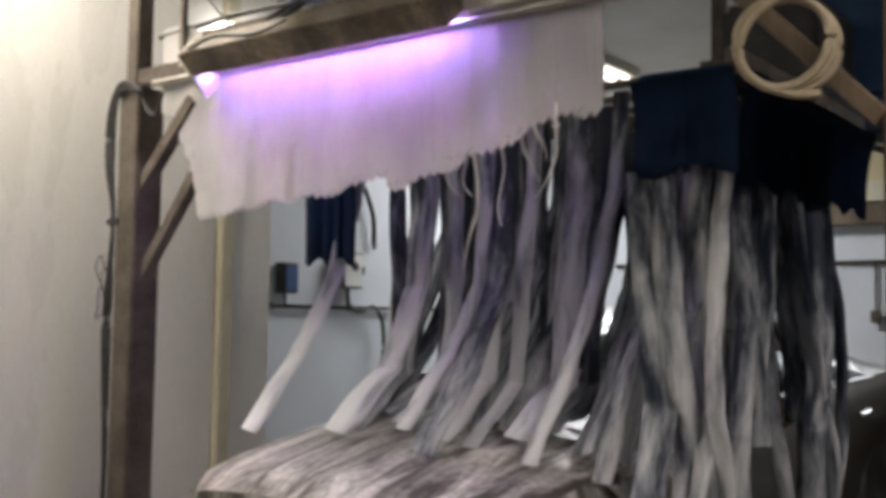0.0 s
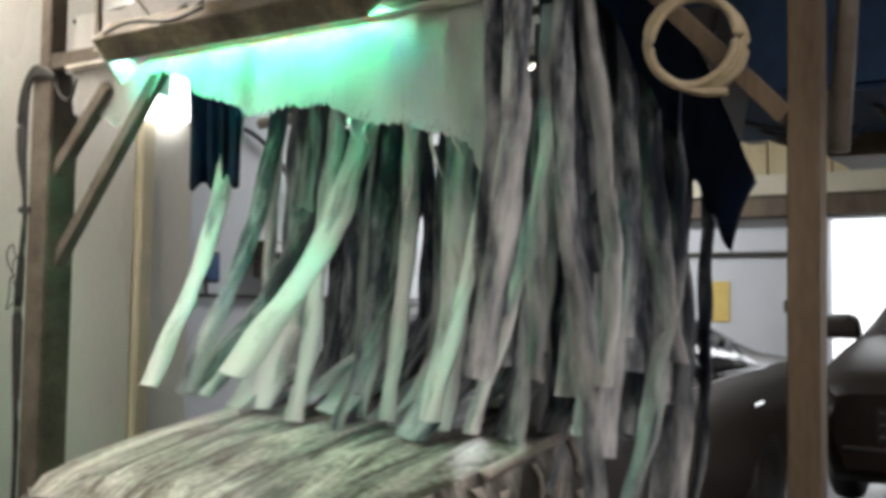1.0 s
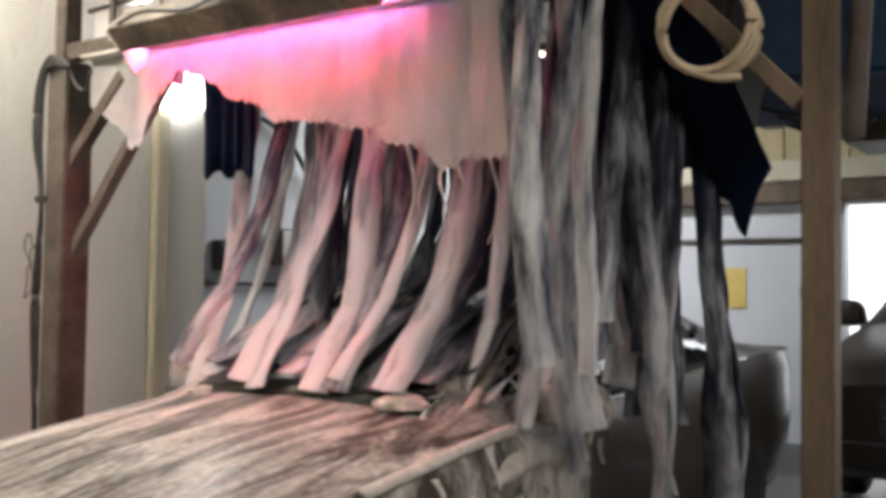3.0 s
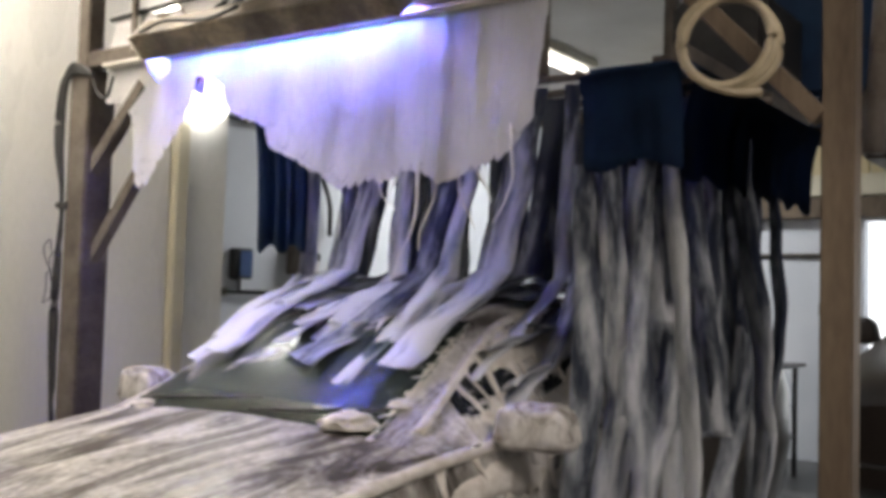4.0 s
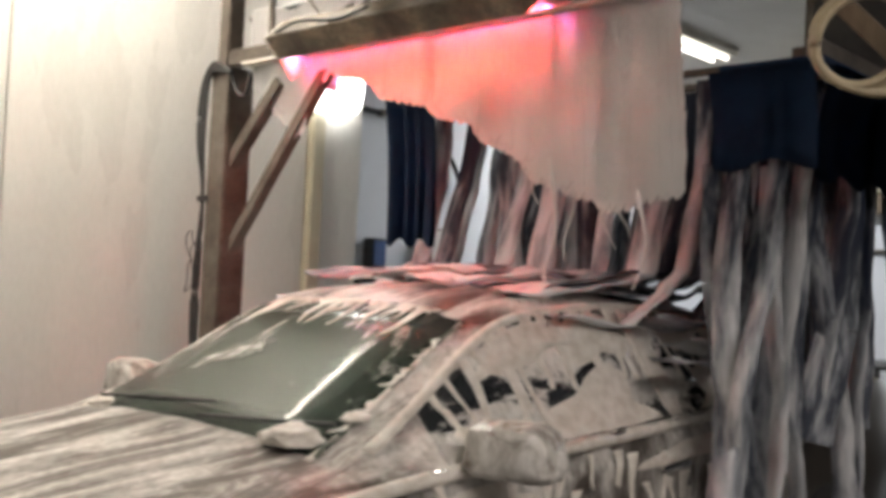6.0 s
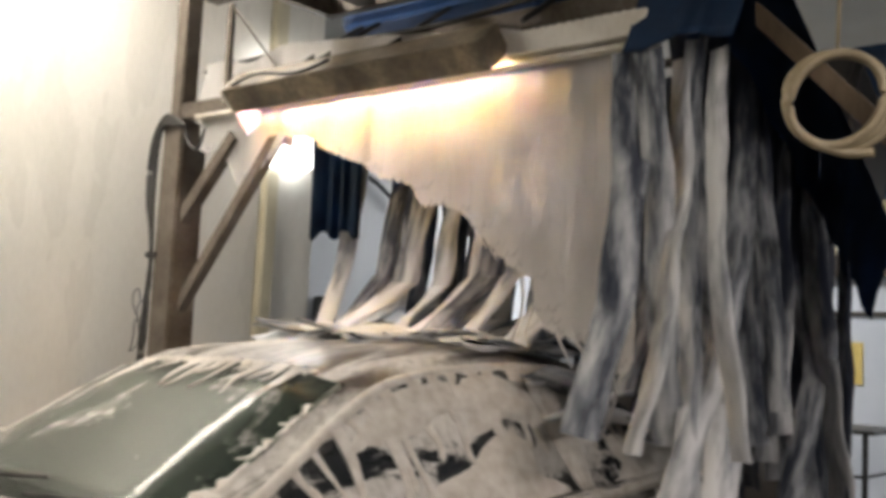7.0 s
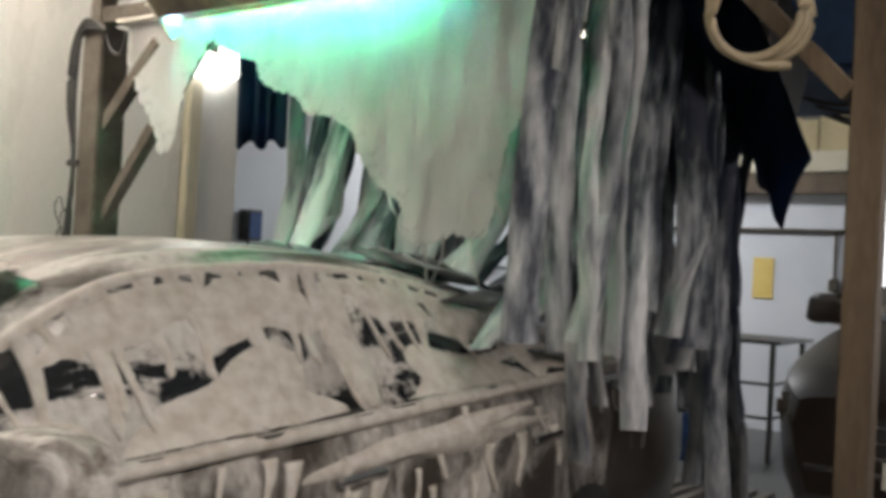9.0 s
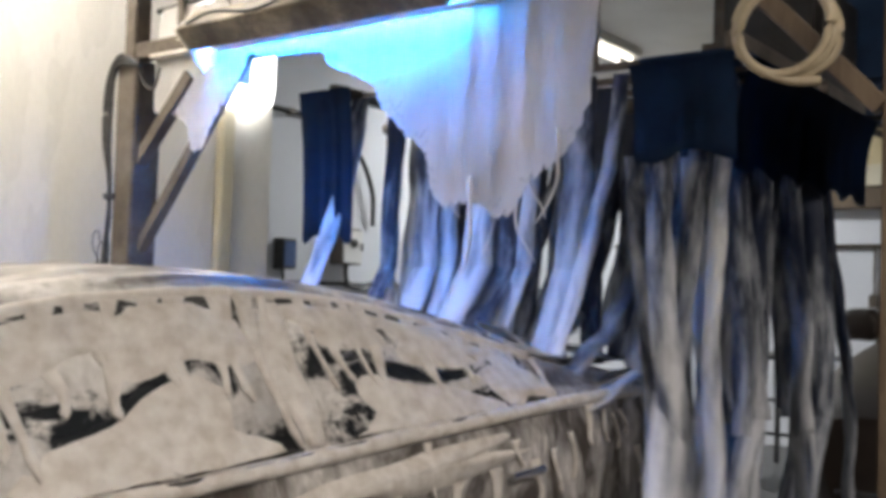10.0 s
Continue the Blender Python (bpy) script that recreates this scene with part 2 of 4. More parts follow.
def empty(name, at=(0, 0, 0), label="", category="", group="", turn=0):
    ob = new(name)
    ob.matrix_world = pose(*at, 0, 0, turn)
    return tagged(ob, label, category, group)


def add_box(bm, x0, x1, y0, y1, z0, z1, bevel=0.0):
    r = bmesh.ops.create_cube(bm, size=1, matrix=Matrix.Translation(((x0 + x1) / 2, (y0 + y1) / 2, (z0 + z1) / 2)) @ Matrix.Diagonal((x1 - x0, y1 - y0, z1 - z0, 1)))
    if bevel:
        es = {e for v in r["verts"] for e in v.link_edges}
        bmesh.ops.bevel(bm, geom=list(es), offset=bevel, segments=2, affect="EDGES")


def box(x0, x1, y0, y1, z0, z1, bevel=0.0):
    bm = bmesh.new()
    add_box(bm, x0, x1, y0, y1, z0, z1, bevel)
    return bm


def add_bar(bm, a, b, w, h, bevel=0.004):
    """A rectangular bar from a to b."""
    a, b = Vector(a), Vector(b)
    m = look(a, b)
    d = (b - a).length
    r = bmesh.ops.create_cube(bm, size=1, matrix=m @ Matrix.Translation((0, 0, -d / 2)) @ Matrix.Diagonal((w, h, d, 1)))
    if bevel:
        es = {e for v in r["verts"] for e in v.link_edges}
        bmesh.ops.bevel(bm, geom=list(es), offset=bevel, segments=1, affect="EDGES")


def bar(a, b, w, h, bevel=0.004):
    bm = bmesh.new()
    add_bar(bm, a, b, w, h, bevel)
    return bm


def add_tube(bm, pts, r, sides=8, closed=False, r_end=None):
    pts = [Vector(p) for p in pts]
    rings = []
    n = len(pts)
    for i, p in enumerate(pts):
        d = (pts[(i + 1) % n] - pts[i - 1]) if (closed or 0 < i < n - 1) else (pts[1] - pts[0] if i == 0 else pts[-1] - pts[-2])
        q = d.to_track_quat("Z", "Y")
        rr = r if r_end is None else r + (r_end - r) * i / (n - 1)
        rings.append([bm.verts.new(p + q @ Vector((rr * math.cos(k * math.tau / sides), rr * math.sin(k * math.tau / sides), 0))) for k in range(sides)])
    for i in range(n if closed else n - 1):
        a, b = rings[i], rings[(i + 1) % n]
        for k in range(sides):
            bm.faces.new((a[k], a[(k + 1) % sides], b[(k + 1) % sides], b[k]))
    if not closed:
        bm.faces.new(rings[0])
        bm.faces.new(rings[-1])


def tube(pts, r, sides=8, closed=False, r_end=None):
    bm = bmesh.new()
    add_tube(bm, pts, r, sides, closed, r_end)
    return bm


def smooth_path(pts, steps=6):
    """Catmull-Rom points through pts."""
    p = [Vector(q) for q in pts]
    p = [2 * p[0] - p[1]] + p + [2 * p[-1] - p[-2]]
    out = []
    for i in range(1, len(p) - 2):
        for k in range(steps):
            u = k / steps
            out.append(0.5 * (2 * p[i] + (p[i + 1] - p[i - 1]) * u + (2 * p[i - 1] - 5 * p[i] + 4 * p[i + 1] - p[i + 2]) * u * u + (3 * p[i] - p[i - 1] - 3 * p[i + 1] + p[i + 2]) * u ** 3))
    return out + [p[-2]]


def lathe(profile, sides=24):
    bm = bmesh.new()
    rings = [[bm.verts.new((r * math.cos(k * math.tau / sides), r * math.sin(k * math.tau / sides), z)) for k in range(sides)] for r, z in profile]
    for a, b in zip(rings, rings[1:]):
        for k in range(sides):
            bm.faces.new((a[k], a[(k + 1) % sides], b[(k + 1) % sides], b[k]))
    bm.faces.new(rings[0])
    bm.faces.new(rings[-1])
    return bm


# ---------------------------------------------------------------- the hall
def structure(name, bm, material, label, category):
    return tagged(part(name, bm, material), label, category, kind="structure")


YW = 4.78   # side wall
XE = 4.40   # where the side wall ends
XB = 10.0   # back wall
structure("ground", box(XB + 0.2, 60, -40, 40, -0.2, -0.01), ASPHALT, "dark rough asphalt outside the doorway", "ground")
structure("floor", box(-8, XB + 0.2, -8, 9, -0.2, 0), FLOOR, "dark wet concrete floor of the wash bay", "floor")
structure("ceiling", box(-8, XB + 0.2, -6, 7.2, 3.7, 3.85), CEIL, "pale sheet-metal ceiling of the wash bay", "ceiling")
side = structure("wall_side", box(-8, XE, YW + 0.02, YW + 0.2, 0, 3.7), WALL_GREY, "glossy off-white panelled side wall of the wash bay", "wall")
for x0, x1 in [(-8, -3.0), (-2.99, -0.2), (-0.19, 2.1), (2.11, 3.95), (4.07, 4.39)]:
    part("panel", box(x0, x1, YW - 0.01, YW + 0.02, 0, 3.7, 0.006), WALL, side)
part("cover_strip", box(3.96, 4.06, YW - 0.05, YW + 0.02, 0, 3.7, 0.01), TRIM, side, "beige plastic cover strip")
structure("wall_recess", box(XE - 0.18, XB, 5.9, 6.1, 0, 3.7), BACK_WALL, "white wall of the set-back equipment bay", "wall")
structure("wall_return", box(XE - 0.18, XE, YW + 0.2, 5.9, 0, 3.7), WALL_GREY, "short return wall beside the bay", "wall")
bw = bmesh.new()
add_box(bw, XB, XB + 0.2, 2.25, 6.1, 0, 3.7)
add_box(bw, XB, XB + 0.2, -2.0, 2.25, 2.28, 3.7)
add_box(bw, XB, XB + 0.2, -6.0, -2.0, 0, 3.7)
structure("wall_back", bw, BACK_WALL, "white painted back wall with a wide vehicle doorway", "wall")
lintel = empty("door_lintel", (XB, 0, 0), "brown steel beam with a pale flange above the vehicle doorway", "beam")
part("web", box(-0.16, -0.002, -2.6, 4.6, 2.30, 2.50, 0.01), RUST, lintel)
part("flange", box(-0.20, -0.002, -2.6, 4.6, 2.503, 2.70, 0.01), TRIM, lintel, "pale beige flange")
cladding = empty("wall_cladding", (XB, 0, 0), "upright yellowish boards cladding the wall above the beam", "cladding")
for k in range(24):
    part("board", box(-0.06 - 0.02 * (k % 2), -0.002, -2.6 + 0.3 * k, -2.32 + 0.3 * k, 2.71, 3.68, 0.008), YELLOWED, cladding)
structure("wall_near", box(-8, XB, -6.1, -6, 0, 3.7), WALL_GREY, "plain wall on the near side of the hall", "wall")
structure("wall_front", box(-8.1, -8, -6.1, 5, 0, 3.7), WALL_GREY, "plain wall at the exit end", "wall")
structure("backdrop", box(15.5, 15.6, -6, 6, -0.1, 6), DAY, "bright daylight beyond the open doorway", "daylight")


def tube_fixture(at, length):
    f = empty("ceiling_light", at, "white fluorescent ceiling light fixture with lit diffuser", "ceiling light", "ceiling lights")
    part("housing", box(-length / 2, length / 2, -0.16, 0.16, 0.0, 0.07, 0.01), TROUGH, f)
    for dy in (-0.07, 0.07):
        part("tube", tube([(-length / 2 + 0.05, dy, -0.02), (length / 2 - 0.05, dy, -0.02)], 0.016), DIFFUSER, f, "lit fluorescent tube")


# the second fixture is out of view and goes with the added near-side tube
for at, ln in [((1.5, 4.15, 3.63), 3.0), ((0.8, -1.5, 3.63), 3.0), ((7.9, 4.45, 3.63), 1.2)]:
    tube_fixture(at, ln)

# ---------------------------------------------------------------- the steel portal
portal = empty("wash_portal", (X0, 0, 0), "weathered steel portal frame standing across the wash lane", "portal frame")
def P(name, bm, mat, label="", smooth=False):
    return part(name, bm, mat, portal, label, smooth)
P("post", box(-0.075, 0.075, YL - 0.075, YL + 0.075, 0, 2.46, 0.008), STEEL)
P("upper_post", box(-0.045, 0.045, YL - 0.01, YL + 0.075, 2.46, 3.7, 0.006), STEEL)
P("post", box(-0.045, 0.045, YR - 0.045, YR + 0.045, 0, 3.7, 0.006), RUST, "brown rusty steel post")
P("standpipe", tube([(0.3, YR - 0.02, 1.9), (0.42, YR - 0.10, 3.6)], 0.034, 8), STEEL, "", True)
P("base_plate", box(-0.15, 0.15, YL - 0.15, YL + 0.15, 0, 0.015, 0.003), STEEL)
P("base_plate", box(-0.15, 0.15, YR - 0.15, YR + 0.15, 0, 0.015, 0.003), STEEL)
P("cross_beam", bar((0.13, YL - 0.05, 2.68), (0.13, 1.72, 2.68), 0.10, 0.08), STEEL)
P("top_beam", bar((0.06, YL - 0.05, 3.12), (0.06, YR + 0.05, 3.12), 0.08, 0.10), STEEL)
P("bracket", bar((-0.04, YL - 0.06, 2.50), (-0.04, YL - 0.46, 2.50), 0.07, 0.075), STEEL)
# two parallel knee braces on each side, one in front of the other
P("brace", bar((-0.02, YL - 0.05, 1.98), (-0.02, YL - 0.42, 2.36), 0.06, 0.06), STEEL)
P("brace", bar((0.0, YL - 0.05, 1.56), (0.0, YL - 0.82, 2.50), 0.055, 0.055), STEEL)
P("brace", bar((-0.02, YR + 0.05, 1.96), (-0.02, YR + 0.62, 2.56), 0.055, 0.055), RUST, "brown rusty steel brace")
P("hanger", bar((-0.05, YL - 0.36, 2.56), (-0.05, YL - 0.36, 2.98), 0.025, 0.03), STEEL)
P("hanger", bar((-0.05, YL - 0.37, 2.57), (-0.05, YL - 0.60, 2.60), 0.03, 0.025), STEEL)
P("hanger", bar((-0.05, YL - 0.36, 2.97), (-0.05, YL - 0.72, 2.62), 0.012, 0.012), STEEL)
P("hanger", bar((0.05, 1.74, 2.2), (0.05, 1.74, 3.1), 0.07, 0.07), STEEL)
P("clamp", box(-0.09, 0.05, YL + 0.05, YL + 0.13, 1.80, 1.83, 0.004), DARK)
for k in range(3):
    dy = 0.10 + 0.022 * k
    P("cable", tube(smooth_path([(-0.09, YL - 0.12, 2.42), (-0.10, YL + 0.02, 2.44 + 0.02 * k), (-0.08, YL + dy, 2.36), (-0.08, YL + dy + 0.01, 2.1), (-0.08, YL + 0.09, 1.81), (-0.08, YL + dy - 0.01, 1.3), (-0.08, YL + 0.09, 0.6), (-0.06, YL + dy + 0.03, 0.1)], 6), 0.011, 6), DARK, "black cable", True)
P("cable", tube(smooth_path([(-0.08, YL - 0.1, 2.42), (-0.08, YL - 0.15, 2.33), (-0.08, YL - 0.22, 2.31), (-0.08, YL - 0.26, 2.4)], 6), 0.008, 6), DARK, "black cable", True)
bow = []
for k in range(40):
    a = k / 39 * math.tau * 2
    bow.append((-0.1 + 0.01 * math.sin(3 * a), YL + 0.13 + 0.055 * math.sin(a) * math.cos(0.5 * a), 1.50 + 0.13 * math.cos(a * 0.5) + 0.03 * math.sin(2 * a)))
P("tied_wire", tube(bow, 0.0035, 5), DARK, "thin tied wire end", True)
# pipes and air lines that run along the top
for k, (dx, z, r) in enumerate([(0.12, 2.62, 0.02), (0.22, 2.72, 0.028), (-0.02, 2.69, 0.012)]):
    P("pipe", tube(smooth_path([(dx, YL - 0.15, z), (dx, 3.4, z + 0.02), (dx, 2.6, z - 0.01), (dx, 2.1, z + 0.02), (dx, 1.76, z)], 5), r, 8), DARK, "", True)
for y in (3.25, 3.15, 2.75, 2.1):
    P("pipe_support", bar((-0.1, y, 2.60), (0.2, y - 0.06, 2.84), 0.02, 0.02), DARK)

gantry = empty("drive_gantry", (4.7, 0, -0.32), "dark steel gantry with the drive boxes of the wash curtain", "gantry")
part("beam", bar((0.0, 0.62, 2.86), (2.2, 0.62, 2.86), 0.12, 0.14), STEEL, gantry)
part("beam", bar((0.0, 2.0, 2.92), (2.2, 2.0, 2.92), 0.12, 0.14), STEEL, gantry)
part("drive_box", box(0.05, 1.3, 0.75, 1.85, 2.72, 3.25, 0.03), NAVY, gantry, "large navy drive cover")
part("drive_box", box(1.4, 2.1, 0.2, 1.4, 2.62, 3.1, 0.03), RUST, gantry)
for y in (0.62, 2.0):
    for x in (0.1, 2.1):
        part("hanger", bar((x, y, 2.9), (x, y, 4.02), 0.06, 0.06), STEEL, gantry)
for k in range(4):
    part("air_line", tube(smooth_path([(0.2 * k, 0.60, 2.78), (0.3 + 0.2 * k, 0.75, 2.60 - 0.03 * k), (0.5 + 0.2 * k, 1.0, 2.74), (0.6 + 0.3 * k, 1.4, 2.66), (0.7 + 0.3 * k, 1.9, 2.84)], 6), 0.013, 6), DARK, gantry, "", True)
part("pulley", lathe([(0.02, -0.03), (0.09, -0.03), (0.075, 0.0), (0.09, 0.03), (0.02, 0.03)], 20), STEEL, gantry).matrix_basis = pose(-0.05, 1.0, 2.62, 90, 0, 30)

# stands for dark steelwork overhead, placed to shade the top of the foam sheet
tray = empty("shading_tray", (2.7, 0, 2.88), "dark steel tray added above the foam trough to shade the sheet", "cable tray")
for x in (-0.35, 0.35):
    part("side_rail", bar((x, 0.85, 0.03), (x, 3.30, 0.03), 0.05, 0.09), STEEL, tray)
part("end_rail", bar((-0.32, 3.28, 0.03), (0.32, 3.28, 0.03), 0.05, 0.09), STEEL, tray)
for k in range(9):
    part("tray_slat", box(-0.32, 0.32, 0.9 + 0.26 * k, 1.0 + 0.26 * k, -0.01, 0.008, 0.002), STEEL, tray)
for y in (1.0, 2.1, 3.2):
    for x in (-0.33, 0.33):
        part("hanger_rod", tube([(x, y, 0.0), (x, y, 0.82)], 0.012, 6), STEEL, tray)
for k in range(3):
    part("cable", tube(smooth_path([(-0.2 + 0.12 * k, 3.2, 0.04), (-0.15 + 0.1 * k, 2.6, 0.03), (-0.2 + 0.14 * k, 1.9, 0.05), (-0.1 + 0.1 * k, 1.0, 0.04)], 5), 0.014, 6), DARK, tray, "", True)

# ---------------------------------------------------------------- foam trough with its colour lamp
ZT = 2.46
Y_NEAR, Y_FAR = 1.66, 3.99
trough = empty("foam_trough", (X0, 0, ZT), "long cream plastic foam trough under the portal beam", "foam trough")
part("lip", bar((-0.03, Y_FAR, 0.0), (-0.03, Y_NEAR - 0.05, 0.0), 0.10, 0.018), TROUGH, trough)
part("back_plate", box(0.008, 0.018, Y_NEAR - 0.05, Y_FAR, 0.02, 0.14, 0.003), TROUGH, trough)
part("cover", bar((-0.05, 2.16, 0.06), (-0.05, Y_NEAR - 0.05, 0.06), 0.11, 0.085), TROUGH, trough, "cream ribbed cover")
part("end_cone", tube([(-0.03, 3.66, 0.10), (-0.03, 3.78, 0.06), (-0.03, 3.97, 0.0)], 0.075, 10, r_end=0.02), TROUGH, trough, "", True)
for k in range(14):
    part("rib", box(-0.07, -0.03, 1.63 + k * 0.036, 1.648 + k * 0.036, 0.10, 0.118), TROUGH, trough)
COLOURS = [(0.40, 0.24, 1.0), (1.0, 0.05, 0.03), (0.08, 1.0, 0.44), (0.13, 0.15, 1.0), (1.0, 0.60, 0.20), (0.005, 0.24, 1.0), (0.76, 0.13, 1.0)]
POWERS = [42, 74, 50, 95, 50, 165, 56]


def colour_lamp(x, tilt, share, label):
    """A long slotted housing in which a drum with seven coloured light strips turns, one strip facing the slot. The
    drum stands in for LEDs that change colour.
    """
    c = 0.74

    def lean_box(x0, x1, y0, y1, z0, z1, bevel=0.0):
        return box(x0 * c, x1 * c, y0, y1, z0 * c, z1 * c, bevel)

    lamp = empty("colour_lamp", (x, 0, ZT + 0.046), label, "lamp", "colour lamps of the foam trough")
    lamp.matrix_world = lamp.matrix_world @ pose(0, 0, 0, 0, tilt, 0)
    part("front_plate", lean_box(-0.098, -0.088, 2.17, 3.56, -0.085, 0.07, 0.003), LAMP_BODY, lamp)
    part("top_plate", lean_box(-0.088, 0.080, 2.17, 3.56, 0.063, 0.07, 0.002), LAMP_BODY, lamp)
    part("back_plate", lean_box(0.080, 0.088, 2.17, 3.56, -0.072, 0.07), LAMP_BODY, lamp)
    part("slot_plate", lean_box(-0.088, -0.027, 2.17, 3.56, -0.072, -0.064), LAMP_BODY, lamp)
    part("slot_plate", lean_box(0.027, 0.080, 2.17, 3.56, -0.072, -0.064), LAMP_BODY, lamp)
    # reaches below the housing to keep coloured light off the left post
    part("end_plate", lean_box(-0.098, 0.088, 3.56, 3.57, -0.24, 0.07), TROUGH, lamp, "white end plate, deepened to block stray light")
    part("end_plate", lean_box(-0.098, 0.088, 2.16, 2.17, -0.085, 0.07), LAMP_BODY, lamp)
    part("wire", tube(smooth_path([(-0.05, 3.5, 0.058), (-0.06, 3.3, 0.09), (-0.05, 3.1, 0.058), (-0.04, 2.9, 0.08)], 5), 0.008, 6), DARK, lamp, "", True)
    drum = part("light_drum", bmesh.new(), None, lamp, "seven-sided drum of light strips standing in for colour-changing LEDs")
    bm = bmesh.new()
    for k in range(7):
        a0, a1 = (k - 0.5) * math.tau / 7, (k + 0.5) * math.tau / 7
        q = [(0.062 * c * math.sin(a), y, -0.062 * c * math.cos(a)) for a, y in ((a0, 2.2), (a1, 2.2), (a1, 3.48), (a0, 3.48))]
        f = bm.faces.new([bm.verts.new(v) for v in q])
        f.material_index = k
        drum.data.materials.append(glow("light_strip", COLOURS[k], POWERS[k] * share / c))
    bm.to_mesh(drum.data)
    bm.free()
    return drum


# the front drum is an added light that makes the sheet glow
DRUMS = [colour_lamp(X0 - 0.175, -45, 1.0, "dark stained lamp housing with added light, in front of the foam sheet"),
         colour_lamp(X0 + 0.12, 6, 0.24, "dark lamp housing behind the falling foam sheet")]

# ---------------------------------------------------------------- falling foam
FOAM_FALL = {
    0: (0.16, 0.64, 0.65, 0.57, 0.59, 0.50, 0.46, 0.39),
    0.5: (0.13, 0.05, 0.09, 0.33, 0.30, 0.42, 0.62, 1.10),
    1: (0.22, 0.29, 0.06, 0.32, 0.30, 0.41, 0.44, 0.60),
    1.5: (0.14, 0.15, 0.23, 0.33, 0.38, 0.40, 0.46, 0.63),
    2: (0.20, 0.53, 0.08, 0.47, 0.49, 0.39, 0.45, 0.47),
    2.5: (0.27, 0.42, 0.09, 0.31, 0.32, 0.46, 0.58, 0.69),
    4: (0.19, 0.59, 0.07, 0.44, 0.67, 0.58, 0.65, 0.49),
    4.5: (0.20, 0.50, 0.06, 0.20, 0.43, 0.74, 0.74, 0.64),
    5: (0.20, 0.26, 0.11, 0.43, 0.66, 0.80, 0.95, 0.95),
    5.5: (0.13, 0.38, 0.06, 0.28, 0.39, 0.61, 0.67, 0.50),
    7: (0.17, 0.37, 0.10, 0.33, 0.48, 0.67, 0.90, 1.05),
    7.5: (0.32, 0.69, 0.08, 0.34, 0.68, 0.83, 0.92, 0.52),
    8: (0.19, 0.51, 0.09, 0.39, 0.63, 0.66, 0.71, 0.76),
    8.5: (0.26, 0.12, 0.16, 0.46, 0.69, 0.78, 0.94, 0.94),
    9: (0.22, 0.62, 0.10, 0.40, 0.62, 0.92, 0.95, 0.40),
    9.5: (0.24, 0.37, 0.10, 0.42, 0.59, 0.63, 0.62, 0.57),
    10: (0.27, 0.44, 0.05, 0.11, 0.40, 0.73, 0.81, 0.44),
}
FOAM_Y = [3.84, 3.64, 3.40, 2.86, 2.47, 2.21, 1.96, 1.73]
curtain = empty("foam_curtain", (X0, 0, ZT), "white foam falling in a torn sheet from the trough", "foam")
STRANDS, SEGS, SEG_L = 84, 4, 0.30


def foam_piece(seed, width, last):
    """A slightly bulged tongue of foam with an uneven, rounded lower end."""
    rnd = random.Random(seed)
    bm = bmesh.new()
    nu, nv = 8, 9
    rows = []
    ph = rnd.uniform(0, 6)
    for j in range(nv + 1):
        v = j / nv
        row = []
        for i in range(nu + 1):
            u = i / nu * 2 - 1
            end = 1 - (0.10 + 0.05 * math.sin(ph + 3 * u)) * u * u * (1.0 if last else 0.6)
            w = width / 2 * (1 - 0.12 * v ** 4)
            row.append(bm.verts.new((0, u * w + 0.004 * math.sin(9 * v + ph), -v * end * SEG_L)))
        rows.append(row)
    for a, b in zip(rows, rows[1:]):
        for i in range(nu):
            bm.faces.new((a[i], a[i + 1], b[i + 1], b[i]))
    return bm


pieces = []
for k in range(6):
    bm = foam_piece(k, 0.12, True)
    me = bpy.data.meshes.new("foam_tongue")
    bm.to_mesh(me)
    bm.free()
    for f in me.polygons:
        f.use_smooth = True
    me.materials.append(SHEET)
    pieces.append(me)
strand_parts = []
for s in range(STRANDS):
    y = Y_FAR - 0.08 - (Y_FAR - Y_NEAR - 0.12) * s / (STRANDS - 1)
    for k in range(SEGS):
        ob = shared("foam_tongue", pieces[(s * 5 + k * 3) % 6], curtain, pose(0, y, 0))
        strand_parts.append((ob, s, k, y))


strings = []
rt = random.Random(3)
for k in range(7):
    y = 1.78 + 0.62 * (k + rt.random() * 0.7) / 7
    ln = rt.uniform(0.25, 0.62)
    ph = rt.uniform(0, 6)
    bm = bmesh.new()
    pts = smooth_path([(0.03 * math.sin(1.1 * v + ph), 0.05 * math.sin(0.9 * v + ph) * v / 6, -ln * v / 6) for v in range(7)], 4)
    add_tube(bm, pts, rt.uniform(0.006, 0.013), 8, False, 0.003)
    for v in bm.verts:
        q = noise.noise(Vector((v.co.x * 30 + k, v.co.y * 30, v.co.z * 14))) * 0.006
        v.co.y += q
        v.co.x += q * 0.5
    ob = part("foam_string", bm, FOAM, curtain, "", True)
    strings.append((ob, y, ph))


def fall_length(t, s, y):
    ts = sorted(FOAM_FALL)
    cols = [np.interp(t, ts, [FOAM_FALL[q][c] for q in ts]) for c in range(8)]
    v = np.interp(-y, [-q for q in FOAM_Y], cols)
    return float(v) * (1 + 0.035 * math.sin(9 * y + 5.0 * t) + 0.02 * math.sin(31 * y - 3 * t)) + 0.008 * math.sin(16 * y + t * 7)


# ---------------------------------------------------------------- cloth curtain that swings to and fro
MX, MA = 3.04, 0.18     # middle and reach of its swing along the lane
ZM = 2.26
PIVOT = 0.85    # the frame rocks about a shaft this far behind its front


